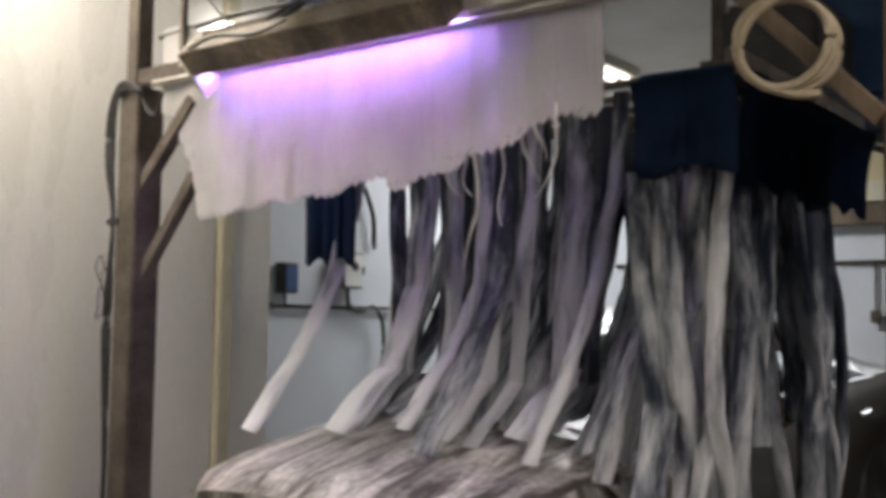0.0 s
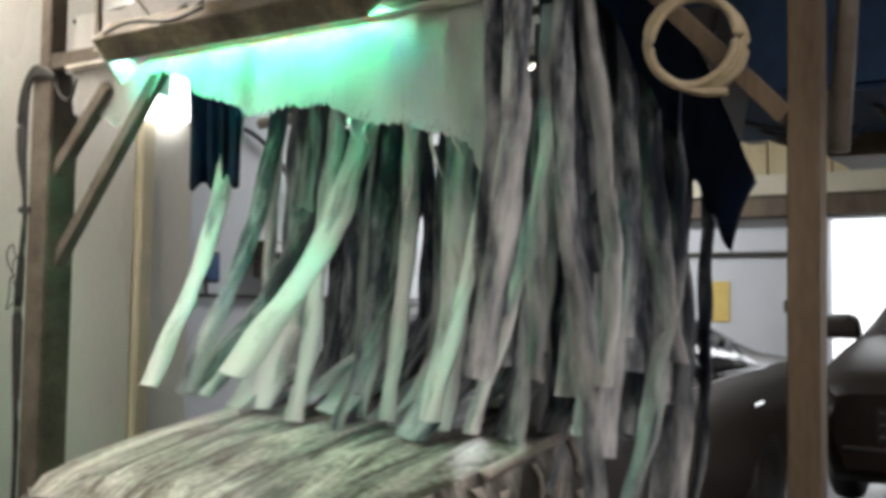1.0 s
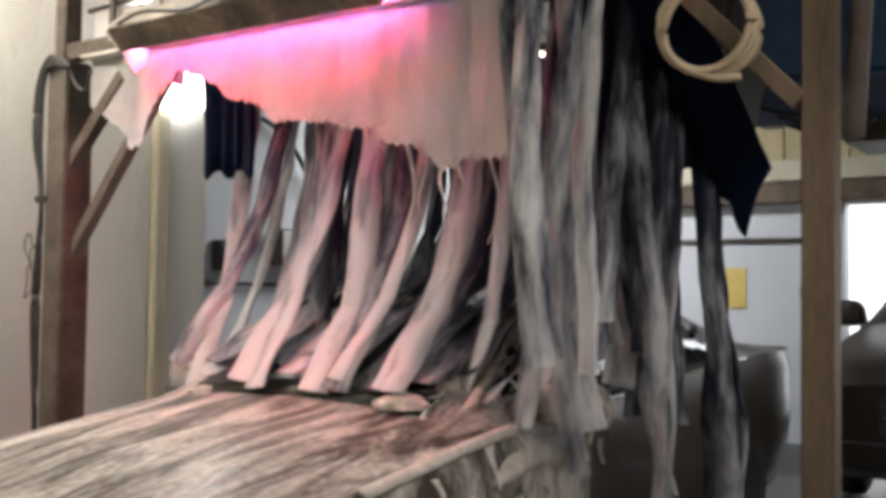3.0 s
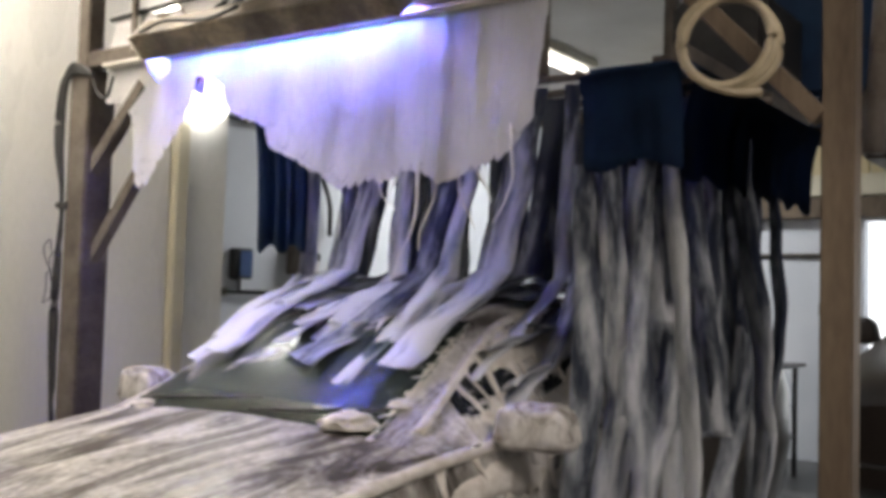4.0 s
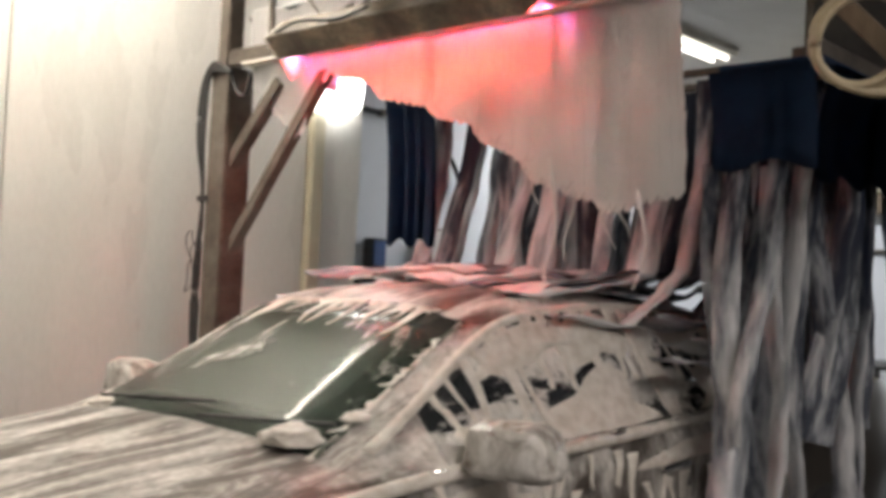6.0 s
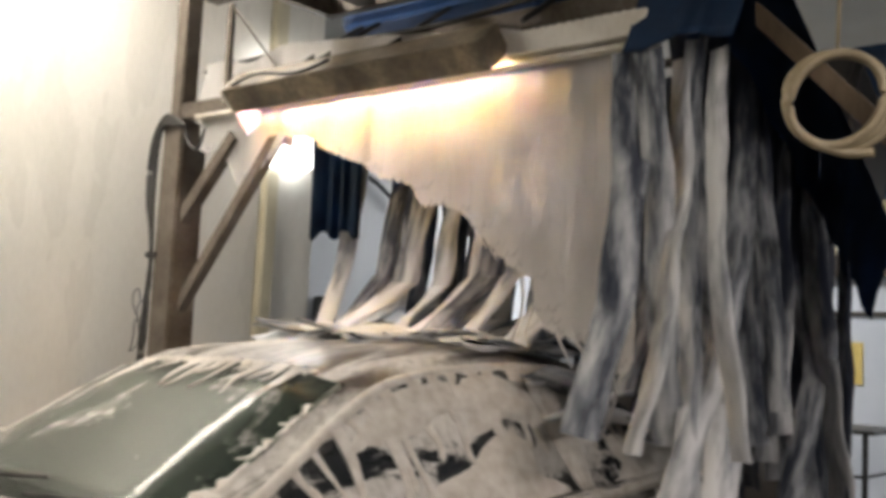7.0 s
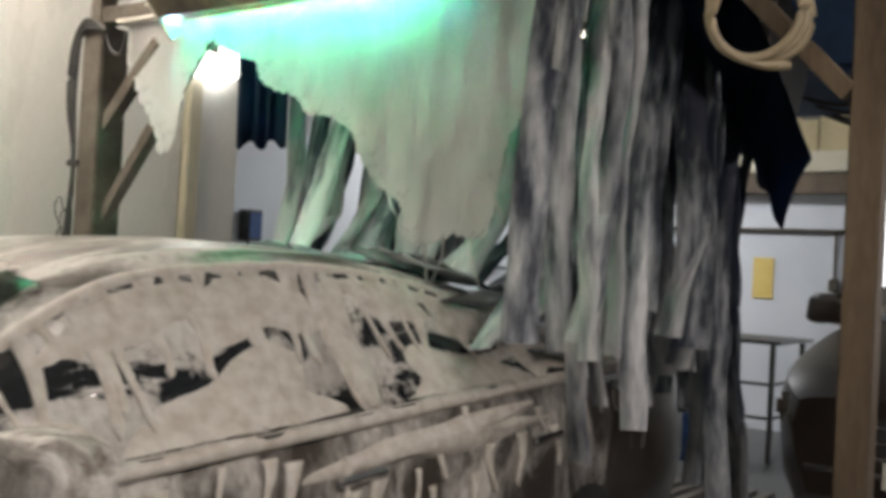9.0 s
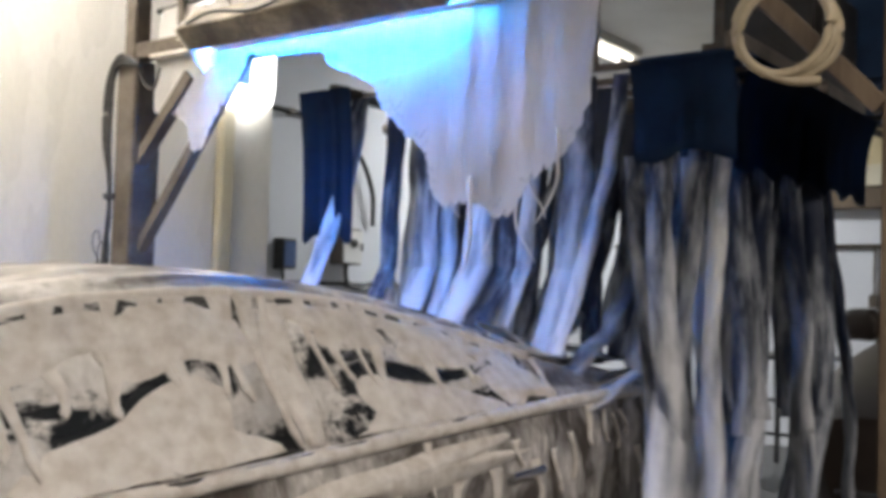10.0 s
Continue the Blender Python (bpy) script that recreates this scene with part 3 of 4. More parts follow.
def strip_mesh(name, width, length, seed, material):
    rnd = random.Random(seed)
    bm = bmesh.new()
    n = 8
    th = 0.0045
    ph = rnd.uniform(0, 6)
    rings = []
    for j in range(n + 1):
        v = j / n
        off = 0.010 * math.sin(5 * v + ph) * math.sin(math.pi * v)
        tw = 0.2 * math.sin(2.2 * v + ph) * math.sin(math.pi * v)
        w = width / 2 * (1 + 0.08 * math.sin(6 * v + ph) * math.sin(math.pi * v))
        c, s = math.cos(tw), math.sin(tw)
        rings.append([bm.verts.new((off + a * c - b * s * 0 + b * s, b * c - a * s, -v * length)) for a, b in ((-th, -w), (th * 0.6, 0), (-th, w), (th, w), (th * 2, 0), (th, -w))])
    for a, b in zip(rings, rings[1:]):
        for i in range(6):
            bm.faces.new((a[i], a[(i + 1) % 6], b[(i + 1) % 6], b[i]))
    me = bpy.data.meshes.new(name)
    bmesh.ops.recalc_face_normals(bm, faces=bm.faces)
    bm.to_mesh(me)
    bm.free()
    for f in me.polygons:
        f.use_smooth = len(f.vertices) == 4
    me.materials.append(material)
    return me


STRIP_L = 0.41
FRONT_CLOTHS = [cloth_mat("felt_strip_front", (-0.06, 0.0), 0), cloth_mat("felt_strip_front_soaked", (0.0, 0.03), 1), cloth_mat("felt_strip_front_middle", (0.03, 0.06), 2), cloth_mat("felt_strip_front_foamed", (0.06, 0.10), 3)]
FRONT_MESHES = [[strip_mesh("strip", w, STRIP_L + 0.002, 50 + 10 * k + q, FRONT_CLOTHS[k]) for q, w in enumerate((0.075, 0.10, 0.06, 0.115))] for k in range(4)]
STRIP_MESHES = [[strip_mesh("strip", w, STRIP_L + 0.002, 10 * k + q, CLOTHS[k]) for q, w in enumerate((0.085, 0.115, 0.07, 0.135))] for k in range(4)]


def drape(a, b, z0, z1, waves, depth):
    """A hanging cloth between two points, folded in soft waves."""
    bm = bmesh.new()
    a, b = Vector(a), Vector(b)
    d = b - a
    nrm = Vector((-d.y, d.x)).normalized()
    n, m = 40, 6
    rows = []
    for j in range(m + 1):
        v = j / m
        row = []
        for i in range(n + 1):
            u = i / n
            w = depth * (0.3 + v) * math.sin(u * waves * math.tau + 1.8 * math.sin(7 * u) + 1.1 * math.sin(16 * u + 1)) * (0.6 + 0.4 * math.sin(11 * u + 2)) - 0.05 * (1 - v) ** 3
            q = a + d * u + nrm * w
            row.append(bm.verts.new((q.x, q.y, z1 + (z0 - z1) * v - 0.02 * math.sin(u * waves * 5) * v)))
        rows.append(row)
    for p, q in zip(rows, rows[1:]):
        for i in range(n):
            bm.faces.new((p[i], p[i + 1], q[i + 1], q[i]))
    bmesh.ops.solidify(bm, geom=bm.faces[:], thickness=0.012)
    return bm


mitter = empty("cloth_curtain", (MX + MA, 0, ZM), "swinging wash curtain of navy felt strips soaked with foam", "wash curtain")
NY0, NY1, MLEN = 1.28, 1.66, 1.50
part("carrier", bar((0.0, NY0 + 0.03, 0.02), (MLEN, NY0 + 0.03, 0.02), 0.05, 0.06), STEEL, mitter)
part("carrier", bar((0.30, 3.42, 0.10), (MLEN, 3.42, 0.10), 0.05, 0.06), STEEL, mitter)
part("drape", drape((0.0, NY1), (0.0, NY0), -0.36, -0.04, 1.6, 0.008), NAVY, mitter, "plain navy felt drape", True)
part("drape", drape((0.0, NY0), (MLEN, NY0), -0.40, -0.04, 7, 0.012), NAVY, mitter, "plain navy felt drape", True)
part("top_cover", box(0.02, MLEN, NY0, NY1, -0.02, 0.0, 0.006), NAVY, mitter)
part("motor_cover", box(0.40, 1.20, 2.65, 3.90, 0.66, 1.0, 0.04), BLUE, mitter, "blue cover over the swing drive")
part("drive_box", box(0.95, MLEN, NY0 + 0.04, NY1 + 0.08, 0.0, 0.50, 0.03), DARK, mitter, "black drive housing on the rocking frame")
part("drive_shaft", tube([(PIVOT, NY0 - 0.03, 0.0), (PIVOT, 3.55, 0.0)], 0.03, 10), STEEL, mitter, "", True)
far_drape = part("drape", drape((0.0, 3.62), (0.0, 3.28), -0.72, 0.0, 3, 0.014), NAVY, mitter, "plain navy felt drape", True)
strips = []
rs = random.Random(5)


def add_strip(x, y, z, near):
    q = rs.randrange(4)
    front = near and x < 0.2
    chain = [shared("strip", (FRONT_MESHES if front else STRIP_MESHES)[k][q], mitter, pose(x, y, z - STRIP_L * k)) for k in range(rs.choice((3, 3, 4)) if near else 4)]
    # random tone of the strip: paler at the front, darker in the rear rows
    paleness = rs.uniform(0.1, 0.75) if front else (rs.random() * max(0.08, 0.6 - 0.55 * x) if near else (rs.uniform(0, 0.2) if x > 0.9 or rs.random() < 0.2 else rs.uniform(0.5, 0.9)))
    for ob in chain:
        ob.color = (paleness, paleness, paleness, 1)
    strips.append((chain, x, y, z, near, rs.uniform(0, 6.28), rs.uniform(-25, 25) if front else rs.uniform(-45, 45), rs.uniform(0.7, 1.0) if front else rs.random()))


for r in range(6):
    x = 0.05 + 0.20 * r
    part("hanging_bar", bar((x, NY0 + 0.02, -0.02), (x, NY1, -0.02), 0.03, 0.03), STEEL, mitter)
    for c in range(5):
        add_strip(x + rs.uniform(-0.04, 0.04), NY0 + 0.065 + 0.072 * c + rs.uniform(-0.015, 0.015), (-0.29 if r == 0 else -0.04) - rs.uniform(0, 0.08), True)
for r in range(4):
    x = 0.50 + 0.26 * r
    part("hanging_bar", bar((x, 1.78, 0.10), (x, 3.42, 0.10), 0.03, 0.03), STEEL, mitter)
    for c in range(10):
        add_strip(x + rs.uniform(-0.06, 0.06), 1.86 + 0.165 * c + rs.uniform(-0.03, 0.03), 0.08, False)


def swing(t):
    return MX + MA * math.cos(math.pi * t)


def rock(t):
    """Its front end rises while its rear end dips, once every two seconds."""
    return 15.0 * (1 - math.cos(math.pi * t))


def curtain_pose(t):
    return pose(swing(t) + PIVOT, 0, ZM + 0.02 * (1 - math.cos(math.pi * t)), 0, rock(t), 0) @ pose(-PIVOT, 0, 0)


# ---------------------------------------------------------------- cars
ST = [0, 0.03, 0.1, 0.25, 0.45, 0.65, 0.85, 1.0, 1.12, 1.22, 1.32, 1.44, 1.56, 1.68, 1.8, 1.9, 1.97, 2.1, 2.25, 2.45, 2.64, 2.74, 2.9, 3.1, 3.25, 3.36, 3.5, 3.64, 3.78, 3.9, 4.0, 4.1, 4.25, 4.4, 4.52, 4.58, 4.6]


def stretch(x):
    """Length along the car for a station of the design: a long bonnet and a long boot."""
    return 1.1 - (1.1 - x) * 1.24 if x < 1.1 else (x if x < 3.2 else 3.2 + (x - 3.2) * 1.38)


def unstretch(x):
    return 1.1 - (1.1 - x) / 1.24 if x < 1.1 else (x if x < 3.2 else 3.2 + (x - 3.2) / 1.38)


def belt_z(x):
    return float(np.interp(x, [0, 0.1, 0.4, 1.0, 1.3, 2.2, 3.2, 4.0, 4.45, 4.6], [0.66, 0.72, 0.79, 0.89, 0.925, 0.965, 1.02, 1.065, 1.05, 0.95]))


def top_z(x):
    return float(np.interp(x, [0, 0.1, 0.4, 1.0, 1.12, 1.3, 1.5, 1.7, 1.85, 1.97, 2.15, 2.4, 2.75, 3.1, 3.3, 3.5, 3.75, 4.0, 4.1, 4.3, 4.5, 4.6],
                           [0.70, 0.77, 0.86, 0.965, 0.99, 1.10, 1.22, 1.325, 1.385, 1.415, 1.445, 1.465, 1.465, 1.44, 1.41, 1.36, 1.27, 1.165, 1.14, 1.125, 1.10, 0.98]))


def section(x):
    zb, zt = belt_z(x), top_z(x)
    h = max(zt - zb, 0.03)
    k = min(1, h / 0.46)
    wf = float(np.interp(x, [0, 0.05, 0.2, 0.6, 4.1, 4.45, 4.6], [0.78, 0.86, 0.95, 1.0, 1.0, 0.95, 0.88]))
    zlo = float(np.interp(x, [0, 0.2, 4.4, 4.6], [0.30, 0.2, 0.2, 0.32]))
    pts = [(0, zlo), (0.78, zlo), (0.86, zlo + 0.14), (0.895, 0.60), (0.885, zb - 0.10), (0.85, zb),
           (0.80 - 0.20 * k, zb + h * (0.30 + 0.54 * k)), (0.66 - 0.12 * k, zb + h * (0.55 + 0.39 * k)), (0.38 - 0.06 * k, zt - 0.010), (0, zt)]
    return [(y * wf, z) for y, z in pts]


SECTIONS = [section(x) for x in ST]


def body_part(name, chosen, material, parent, label="", out=0.0, sides=(1, -1)):
    """Faces of the lofted car body for which chosen(x, j, side) holds, as one mesh with a rolled-in edge."""
    bm = bmesh.new()
    cache = {}

    def vert(i, j, sd):
        key = (i, j, sd if 0 < j < 9 else 1)
        if key not in cache:
            y, z = SECTIONS[i][j]
            cache[key] = bm.verts.new((stretch(ST[i]), sd * y, z))
        return cache[key]
    for i in range(len(ST) - 1):
        for j in range(9):
            for sd in sides:
                if chosen((ST[i] + ST[i + 1]) / 2, j, sd):
                    q = [vert(i, j, sd), vert(i + 1, j, sd), vert(i + 1, j + 1, sd), vert(i, j + 1, sd)]
                    if len(set(q)) == 4:
                        bm.faces.new(q)
    bmesh.ops.recalc_face_normals(bm, faces=bm.faces)
    if out:
        bmesh.ops.solidify(bm, geom=bm.faces[:], thickness=out)
    return part(name, bm, material, parent, label, True)


def is_glass(x, j):
    if j in (7, 8):
        return "windscreen" if 1.12 < x < 1.80 else ("rear_window" if 3.36 < x < 4.0 else "")
    if j == 5:
        if 1.44 < x < 2.64:
            return "front_window"
        if 2.74 < x < 3.64:
            return "rear_side_window"
    return ""


def wheel_of(parent, x, y):
    w = part("wheel", lathe([(0.15, -0.10), (0.29, -0.10), (0.315, -0.08), (0.325, 0.0), (0.315, 0.08), (0.29, 0.10), (0.15, 0.10)], 28), DARK, parent, "", True)
    w.matrix_basis = pose(x, y, 0.325, 90, 0, 0)
    rim = part("rim", lathe([(0.02, -0.07), (0.20, -0.085), (0.22, -0.101), (0.225, 0.0), (0.22, 0.101), (0.20, 0.085), (0.02, 0.07)], 20), CHROME, w, "", True)
    return w


def build_car(name, label, foamed):
    car = empty(name, (0, 0, 0), label, "car")
    top, sidem = (BODY_TOP, BODY_SIDE) if foamed else (DARK_PAINT, DARK_PAINT)
    ws, sg = (WINDSHIELD, SIDE_GLASS) if foamed else (DARK_GLASS, DARK_GLASS)
    body_part("bonnet", lambda x, j, s: j >= 5 and x < 1.12, top, car)
    body_part("body", lambda x, j, s: j < 5, sidem, car)
    body_part("roof", lambda x, j, s: j >= 5 and 1.12 < x < 4.0 and not is_glass(x, j), top, car)
    body_part("boot_lid", lambda x, j, s: j >= 5 and x > 4.0, top, car)
    body_part("windscreen", lambda x, j, s: is_glass(x, j) == "windscreen", ws, car, "wet greenish windscreen glass" if foamed else "", -0.006)
    body_part("rear_window", lambda x, j, s: is_glass(x, j) == "rear_window", sg, car, "", -0.006)
    for s in (1, -1):
        body_part("front_window", lambda x, j, sd: is_glass(x, j) == "front_window", sg, car, "", -0.006, (s,))
        body_part("rear_side_window", lambda x, j, sd: is_glass(x, j) == "rear_side_window", sg, car, "", -0.006, (s,))
        mir = part("mirror", bmesh.new(), None, car)
        bmm = bmesh.new()
        bmesh.ops.create_uvsphere(bmm, u_segments=36, v_segments=22, radius=1)
        for v in bmm.verts:
            q = Vector([math.copysign(abs(c) ** 0.48, c) for c in v.co])
            v.co = Vector((0.085 * q.x, (0.135 - 0.02 * q.z) * q.y, 0.080 * q.z)) * (1 + 0.07 * noise.noise(q * 2.5) + 0.03 * noise.noise(q * 7))
        bmm.to_mesh(mir.data)
        bmm.free()
        mir.data.materials.append(MIRROR_SKIN if foamed else DARK_PAINT)
        for f in mir.data.polygons:
            f.use_smooth = True
        mir.matrix_basis = pose(1.52, s * 1.01, 1.0, 0, 0, -8 * s)
        part("mirror_arm", bar((1.50, s * 0.86, 0.95), (1.50, s * 0.93, 0.97), 0.05, 0.03), DARK, car)
        for x in (2.48, 3.50):
            part("door_handle", bar((x, s * 0.905, 0.83), (x + 0.20, s * 0.905, 0.84), 0.03, 0.03, 0.01), CHROME, car)
        part("belt_strip", tube(smooth_path([(1.3, s * 0.862, 0.928), (2.2, s * 0.864, 0.967), (3.2, s * 0.864, 1.022), (3.96, s * 0.86, 1.045)], 5), 0.009, 6), CHROME, car, "thin chrome belt strip", True)
        part("head_lamp", box(-0.22, 0.0, min(s * 0.50, s * 0.80), max(s * 0.50, s * 0.80), 0.56, 0.68, 0.03), CHROME, car)
        part("tail_lamp", box(5.00, 5.142, min(s * 0.52, s * 0.765), max(s * 0.52, s * 0.765), 0.81, 0.95, 0.025), RED_LENS, car, "red tail lamp")
        wheel_of(car, 0.80, s * 0.80)
        wheel_of(car, 3.95, s * 0.80)
    part("grille", box(-0.28, -0.25, -0.42, 0.42, 0.44, 0.62, 0.01), DARK, car)
    if not foamed:
        for z in (0.47, 0.53, 0.59):
            part("grille_slat", bar((-0.287, -0.40, z), (-0.287, 0.40, z), 0.016, 0.014), CHROME, car)
        part("bumper_strip", bar((-0.278, -0.62, 0.405), (-0.278, 0.62, 0.405), 0.022, 0.020), CHROME, car)
    part("number_plate", box(-0.29, -0.28, -0.26, 0.26, 0.36, 0.46, 0.002), TROUGH, car)
    for nm, i in (("nose_panel", 0), ("tail_panel", -1)):
        bmc = bmesh.new()
        pts = SECTIONS[i]
        bmc.faces.new([bmc.verts.new((stretch(ST[i]), y, z)) for y, z in pts] + [bmc.verts.new((stretch(ST[i]), -y, z)) for y, z in pts[-2:0:-1]])
        part(nm, bmc, sidem, car)
    part("dashboard", box(1.15, 1.62, -0.70, 0.70, 0.70, 0.93, 0.06), CABIN, car)
    part("cabin_floor", box(1.2, 3.6, -0.74, 0.74, 0.28, 0.32), DARK, car)
    for y in (-0.36, 0.36):
        part("seat", box(2.15, 2.65, y - 0.25, y + 0.25, 0.35, 0.58, 0.06), CABIN, car, "", True)
        part("seat_back", bar((2.62, y, 0.5), (2.85, y, 1.15), 0.48, 0.12, 0.04), CABIN, car, "", True)
        part("headrest", box(2.82, 2.92, y - 0.13, y + 0.13, 1.14, 1.32, 0.04), CABIN, car, "", True)
    part("rear_bench", box(3.05, 3.55, -0.66, 0.66, 0.35, 0.62, 0.06), CABIN, car, "", True)
    for y0, y1 in ((0.55, -0.05), (-0.05, -0.62)):
        part("wiper", bar((1.13, y0, 1.005), (1.20, y1, 1.045), 0.014, 0.010, 0.002), DARK, car)
    return car


def deposited_foam():
    """Foam that lies on the car from the curtain's line onwards."""
    m, n, l, p = node_mat("foam_left_on_car")
    a = noise_of(n, l, 18, 5)
    l.new(ramp_of(n, l, a, [(0.3, (0.55, 0.50, 0.43)), (0.65, (0.78, 0.75, 0.69))]), p.inputs["Base Color"])
    p.inputs["Roughness"].default_value = 0.42
    bump_of(n, l, a, 0.6, 0.012, p)
    geo, sep, passed = n.new("ShaderNodeNewGeometry"), n.new("ShaderNodeSeparateXYZ"), n.new("ShaderNodeMapRange")
    l.new(geo.outputs["Position"], sep.inputs[0])
    passed.inputs["From Min"].default_value, passed.inputs["From Max"].default_value = FOAM_X + 0.2, FOAM_X - 0.1
    l.new(sep.outputs["X"], passed.inputs[0])
    clear, fin = n.new("ShaderNodeBsdfTransparent"), n.new("ShaderNodeMixShader")
    l.new(passed.outputs[0], fin.inputs[0])
    l.new(clear.outputs[0], fin.inputs[1])
    l.new(p.outputs[0], fin.inputs[2])
    l.new(fin.outputs[0], n["Material Output"].inputs[0])
    return m


FOAM_ON = deposited_foam()
car = build_car("washed_car", "dark metallic saloon car smothered in streaky white foam", True)


def on_side(x, f, out):
    """A point on the near flank: f from 0 at the belt to 1 at the roof rail, below 0 down the door."""
    sec = section(x)
    if f >= 0:
        (y0, z0), (y1, z1) = sec[5], sec[6]
        y, z = y0 + (y1 - y0) * f, z0 + (z1 - z0) * f
    else:
        z = sec[5][1] + f * 0.5
        y = float(np.interp(z, [0.34, 0.60, sec[4][1], sec[5][1]], [0.86, 0.895, 0.885, 0.85]))
    return Vector((stretch(x), -(y + out), z))


rf = random.Random(11)


def foam_ridge(pts, r, wob):
    """A low, broken line of foam that swells and thins along its length."""
    bm = bmesh.new()
    path = smooth_path(pts, 12)
    add_tube(bm, path, r, 8)
    for v in bm.verts:
        q = noise.noise(v.co * 7) * wob + noise.noise(v.co * 22) * wob * 0.8 + noise.noise(v.co * 60) * wob * 0.4
        v.co.y -= q
        v.co.z += q * 0.6
    return part("foam_ridge", bm, FOAM_ON, car, "low ridge of foam", True)


foam_ridge([on_side(x, 1.0, -0.006) for x in (1.22, 1.4, 1.6, 1.8, 2.0, 2.3, 2.7, 3.1, 3.4, 3.7)], 0.020, 0.008)
foam_ridge([on_side(x, -0.02, 0.006) for x in (0.6, 1.1, 1.5, 2.0, 2.6, 3.2, 3.9, 4.3)], 0.024, 0.010)
for sd in (-1, 1):
    foam_ridge([Vector((stretch(x), sd * (section(x)[7][0] - 0.01), section(x)[7][1] - 0.012)) for x in (1.10, 1.25, 1.45, 1.65, 1.8)], 0.020, 0.012)


def foam_drip(x, f0, f1, w):
    """A flat tongue of foam running down the flank, with a thicker end."""
    bm = bmesh.new()
    n, ph = 9, rf.uniform(0, 6)
    rings = []
    for j in range(n + 1):
        v = j / n
        c = on_side(x + 0.014 * math.sin(4 * v + ph), f0 + (f1 - f0) * v, 0.0)
        ww = w * (1.5 - 1.3 * v ** 0.7 + 0.35 * math.exp(-((v - 0.92) / 0.1) ** 2)) * (0.25 if j == n else 1)
        th = 0.012 + 0.010 * v
        rings.append([bm.verts.new(c + Vector((ww * math.cos(k * math.tau / 7), -th * (0.5 + 0.5 * math.sin(k * math.tau / 7)), 0))) for k in range(7)])
    for a, b in zip(rings, rings[1:]):
        for k in range(7):
            bm.faces.new((a[k], a[(k + 1) % 7], b[(k + 1) % 7], b[k]))
    bm.faces.new(rings[0])
    bm.faces.new(rings[-1])
    return part("foam_drip", bm, FOAM_ON, car, "", True)


for k in range(30):
    x = 1.5 + 2.2 * (k + rf.random()) / 30
    foam_drip(x, 1.0, 1 - rf.choice((0.25, 0.35, 0.5, 0.65, 0.85)), rf.uniform(0.012, 0.034))
for k in range(46):
    x = 0.5 + 3.9 * (k + rf.random()) / 46
    f = rf.uniform(-0.5, -0.05)
    foam_drip(x, f, f - rf.uniform(0.15, 0.4), rf.uniform(0.010, 0.028))


def foam_patch(x, f, rx, rz, seed):
    """A lobed pad of foam clinging to the flank."""
    bm = bmesh.new()
    n, m = 36, 8
    rings = []
    for j in range(m + 1):
        q = j / m
        ring = []
        for k in range(n):
            a = k * math.tau / n
            lob = 1 + 0.22 * math.sin(3 * a + seed) + 0.14 * math.sin(5 * a + 2 * seed) + (0.16 * abs(math.sin(2.5 * a + seed)) if math.sin(a) < -0.3 else 0)
            xx = min(4.4, max(0.3, x + rx * q * lob * math.cos(a)))
            ff = min(0.95, max(0.05, f + rz * q * lob * math.sin(a))) if f > 0 else min(-0.12, f + rz * q * lob * math.sin(a))
            ring.append(bm.verts.new(on_side(xx, ff, (0.022 + 0.016 * noise.noise(Vector((xx * 9, ff * 5, seed)))) * (1 - q ** 4))))
        rings.append(ring)
    for a, b in zip(rings, rings[1:]):
        for k in range(n):
            bm.faces.new((a[k], a[(k + 1) % n], b[(k + 1) % n], b[k]))
    bmesh.ops.remove_doubles(bm, verts=rings[0], dist=0.0005)
    return part("foam_patch", bm, FOAM_ON, car, "", True)


for k, (x, f, rx, rz) in enumerate([(1.62, 0.25, 0.12, 0.24), (1.98, 0.84, 0.30, 0.20), (2.36, 0.80, 0.24, 0.26), (2.22, 0.10, 0.40, 0.36), (2.68, 0.50, 0.07, 0.50),
                                    (2.96, 0.84, 0.22, 0.18), (3.30, 0.78, 0.18, 0.24), (3.14, 0.12, 0.30, 0.30), (3.56, 0.45, 0.12, 0.42), (1.5, -0.25, 0.3, 0.12), (3.0, -0.22, 0.5, 0.10)]):
    foam_patch(x, f, rx, rz, k + 1)
for x, f0, f1, w in [(1.86, 0.75, 0.28, 0.036), (2.02, 0.70, 0.42, 0.026), (2.16, 0.72, 0.36, 0.030), (2.34, 0.66, 0.18, 0.034), (2.46, 0.70, 0.40, 0.022), (2.62, 0.9, 0.05, 0.026), (2.9, 0.75, 0.4, 0.026), (3.05, 0.75, 0.3, 0.03), (3.26, 0.7, 0.25, 0.03), (3.4, 0.7, 0.4, 0.026)]:
    foam_drip(x, f0, f1, w)


def on_top(x, y, out):
    """A point on the top of the car at the design's station x and y metres off its middle."""
    sec = section(x)[9:4:-1]
    return Vector((stretch(x), y, float(np.interp(abs(y), [q[0] for q in sec], [q[1] for q in sec])) + out))


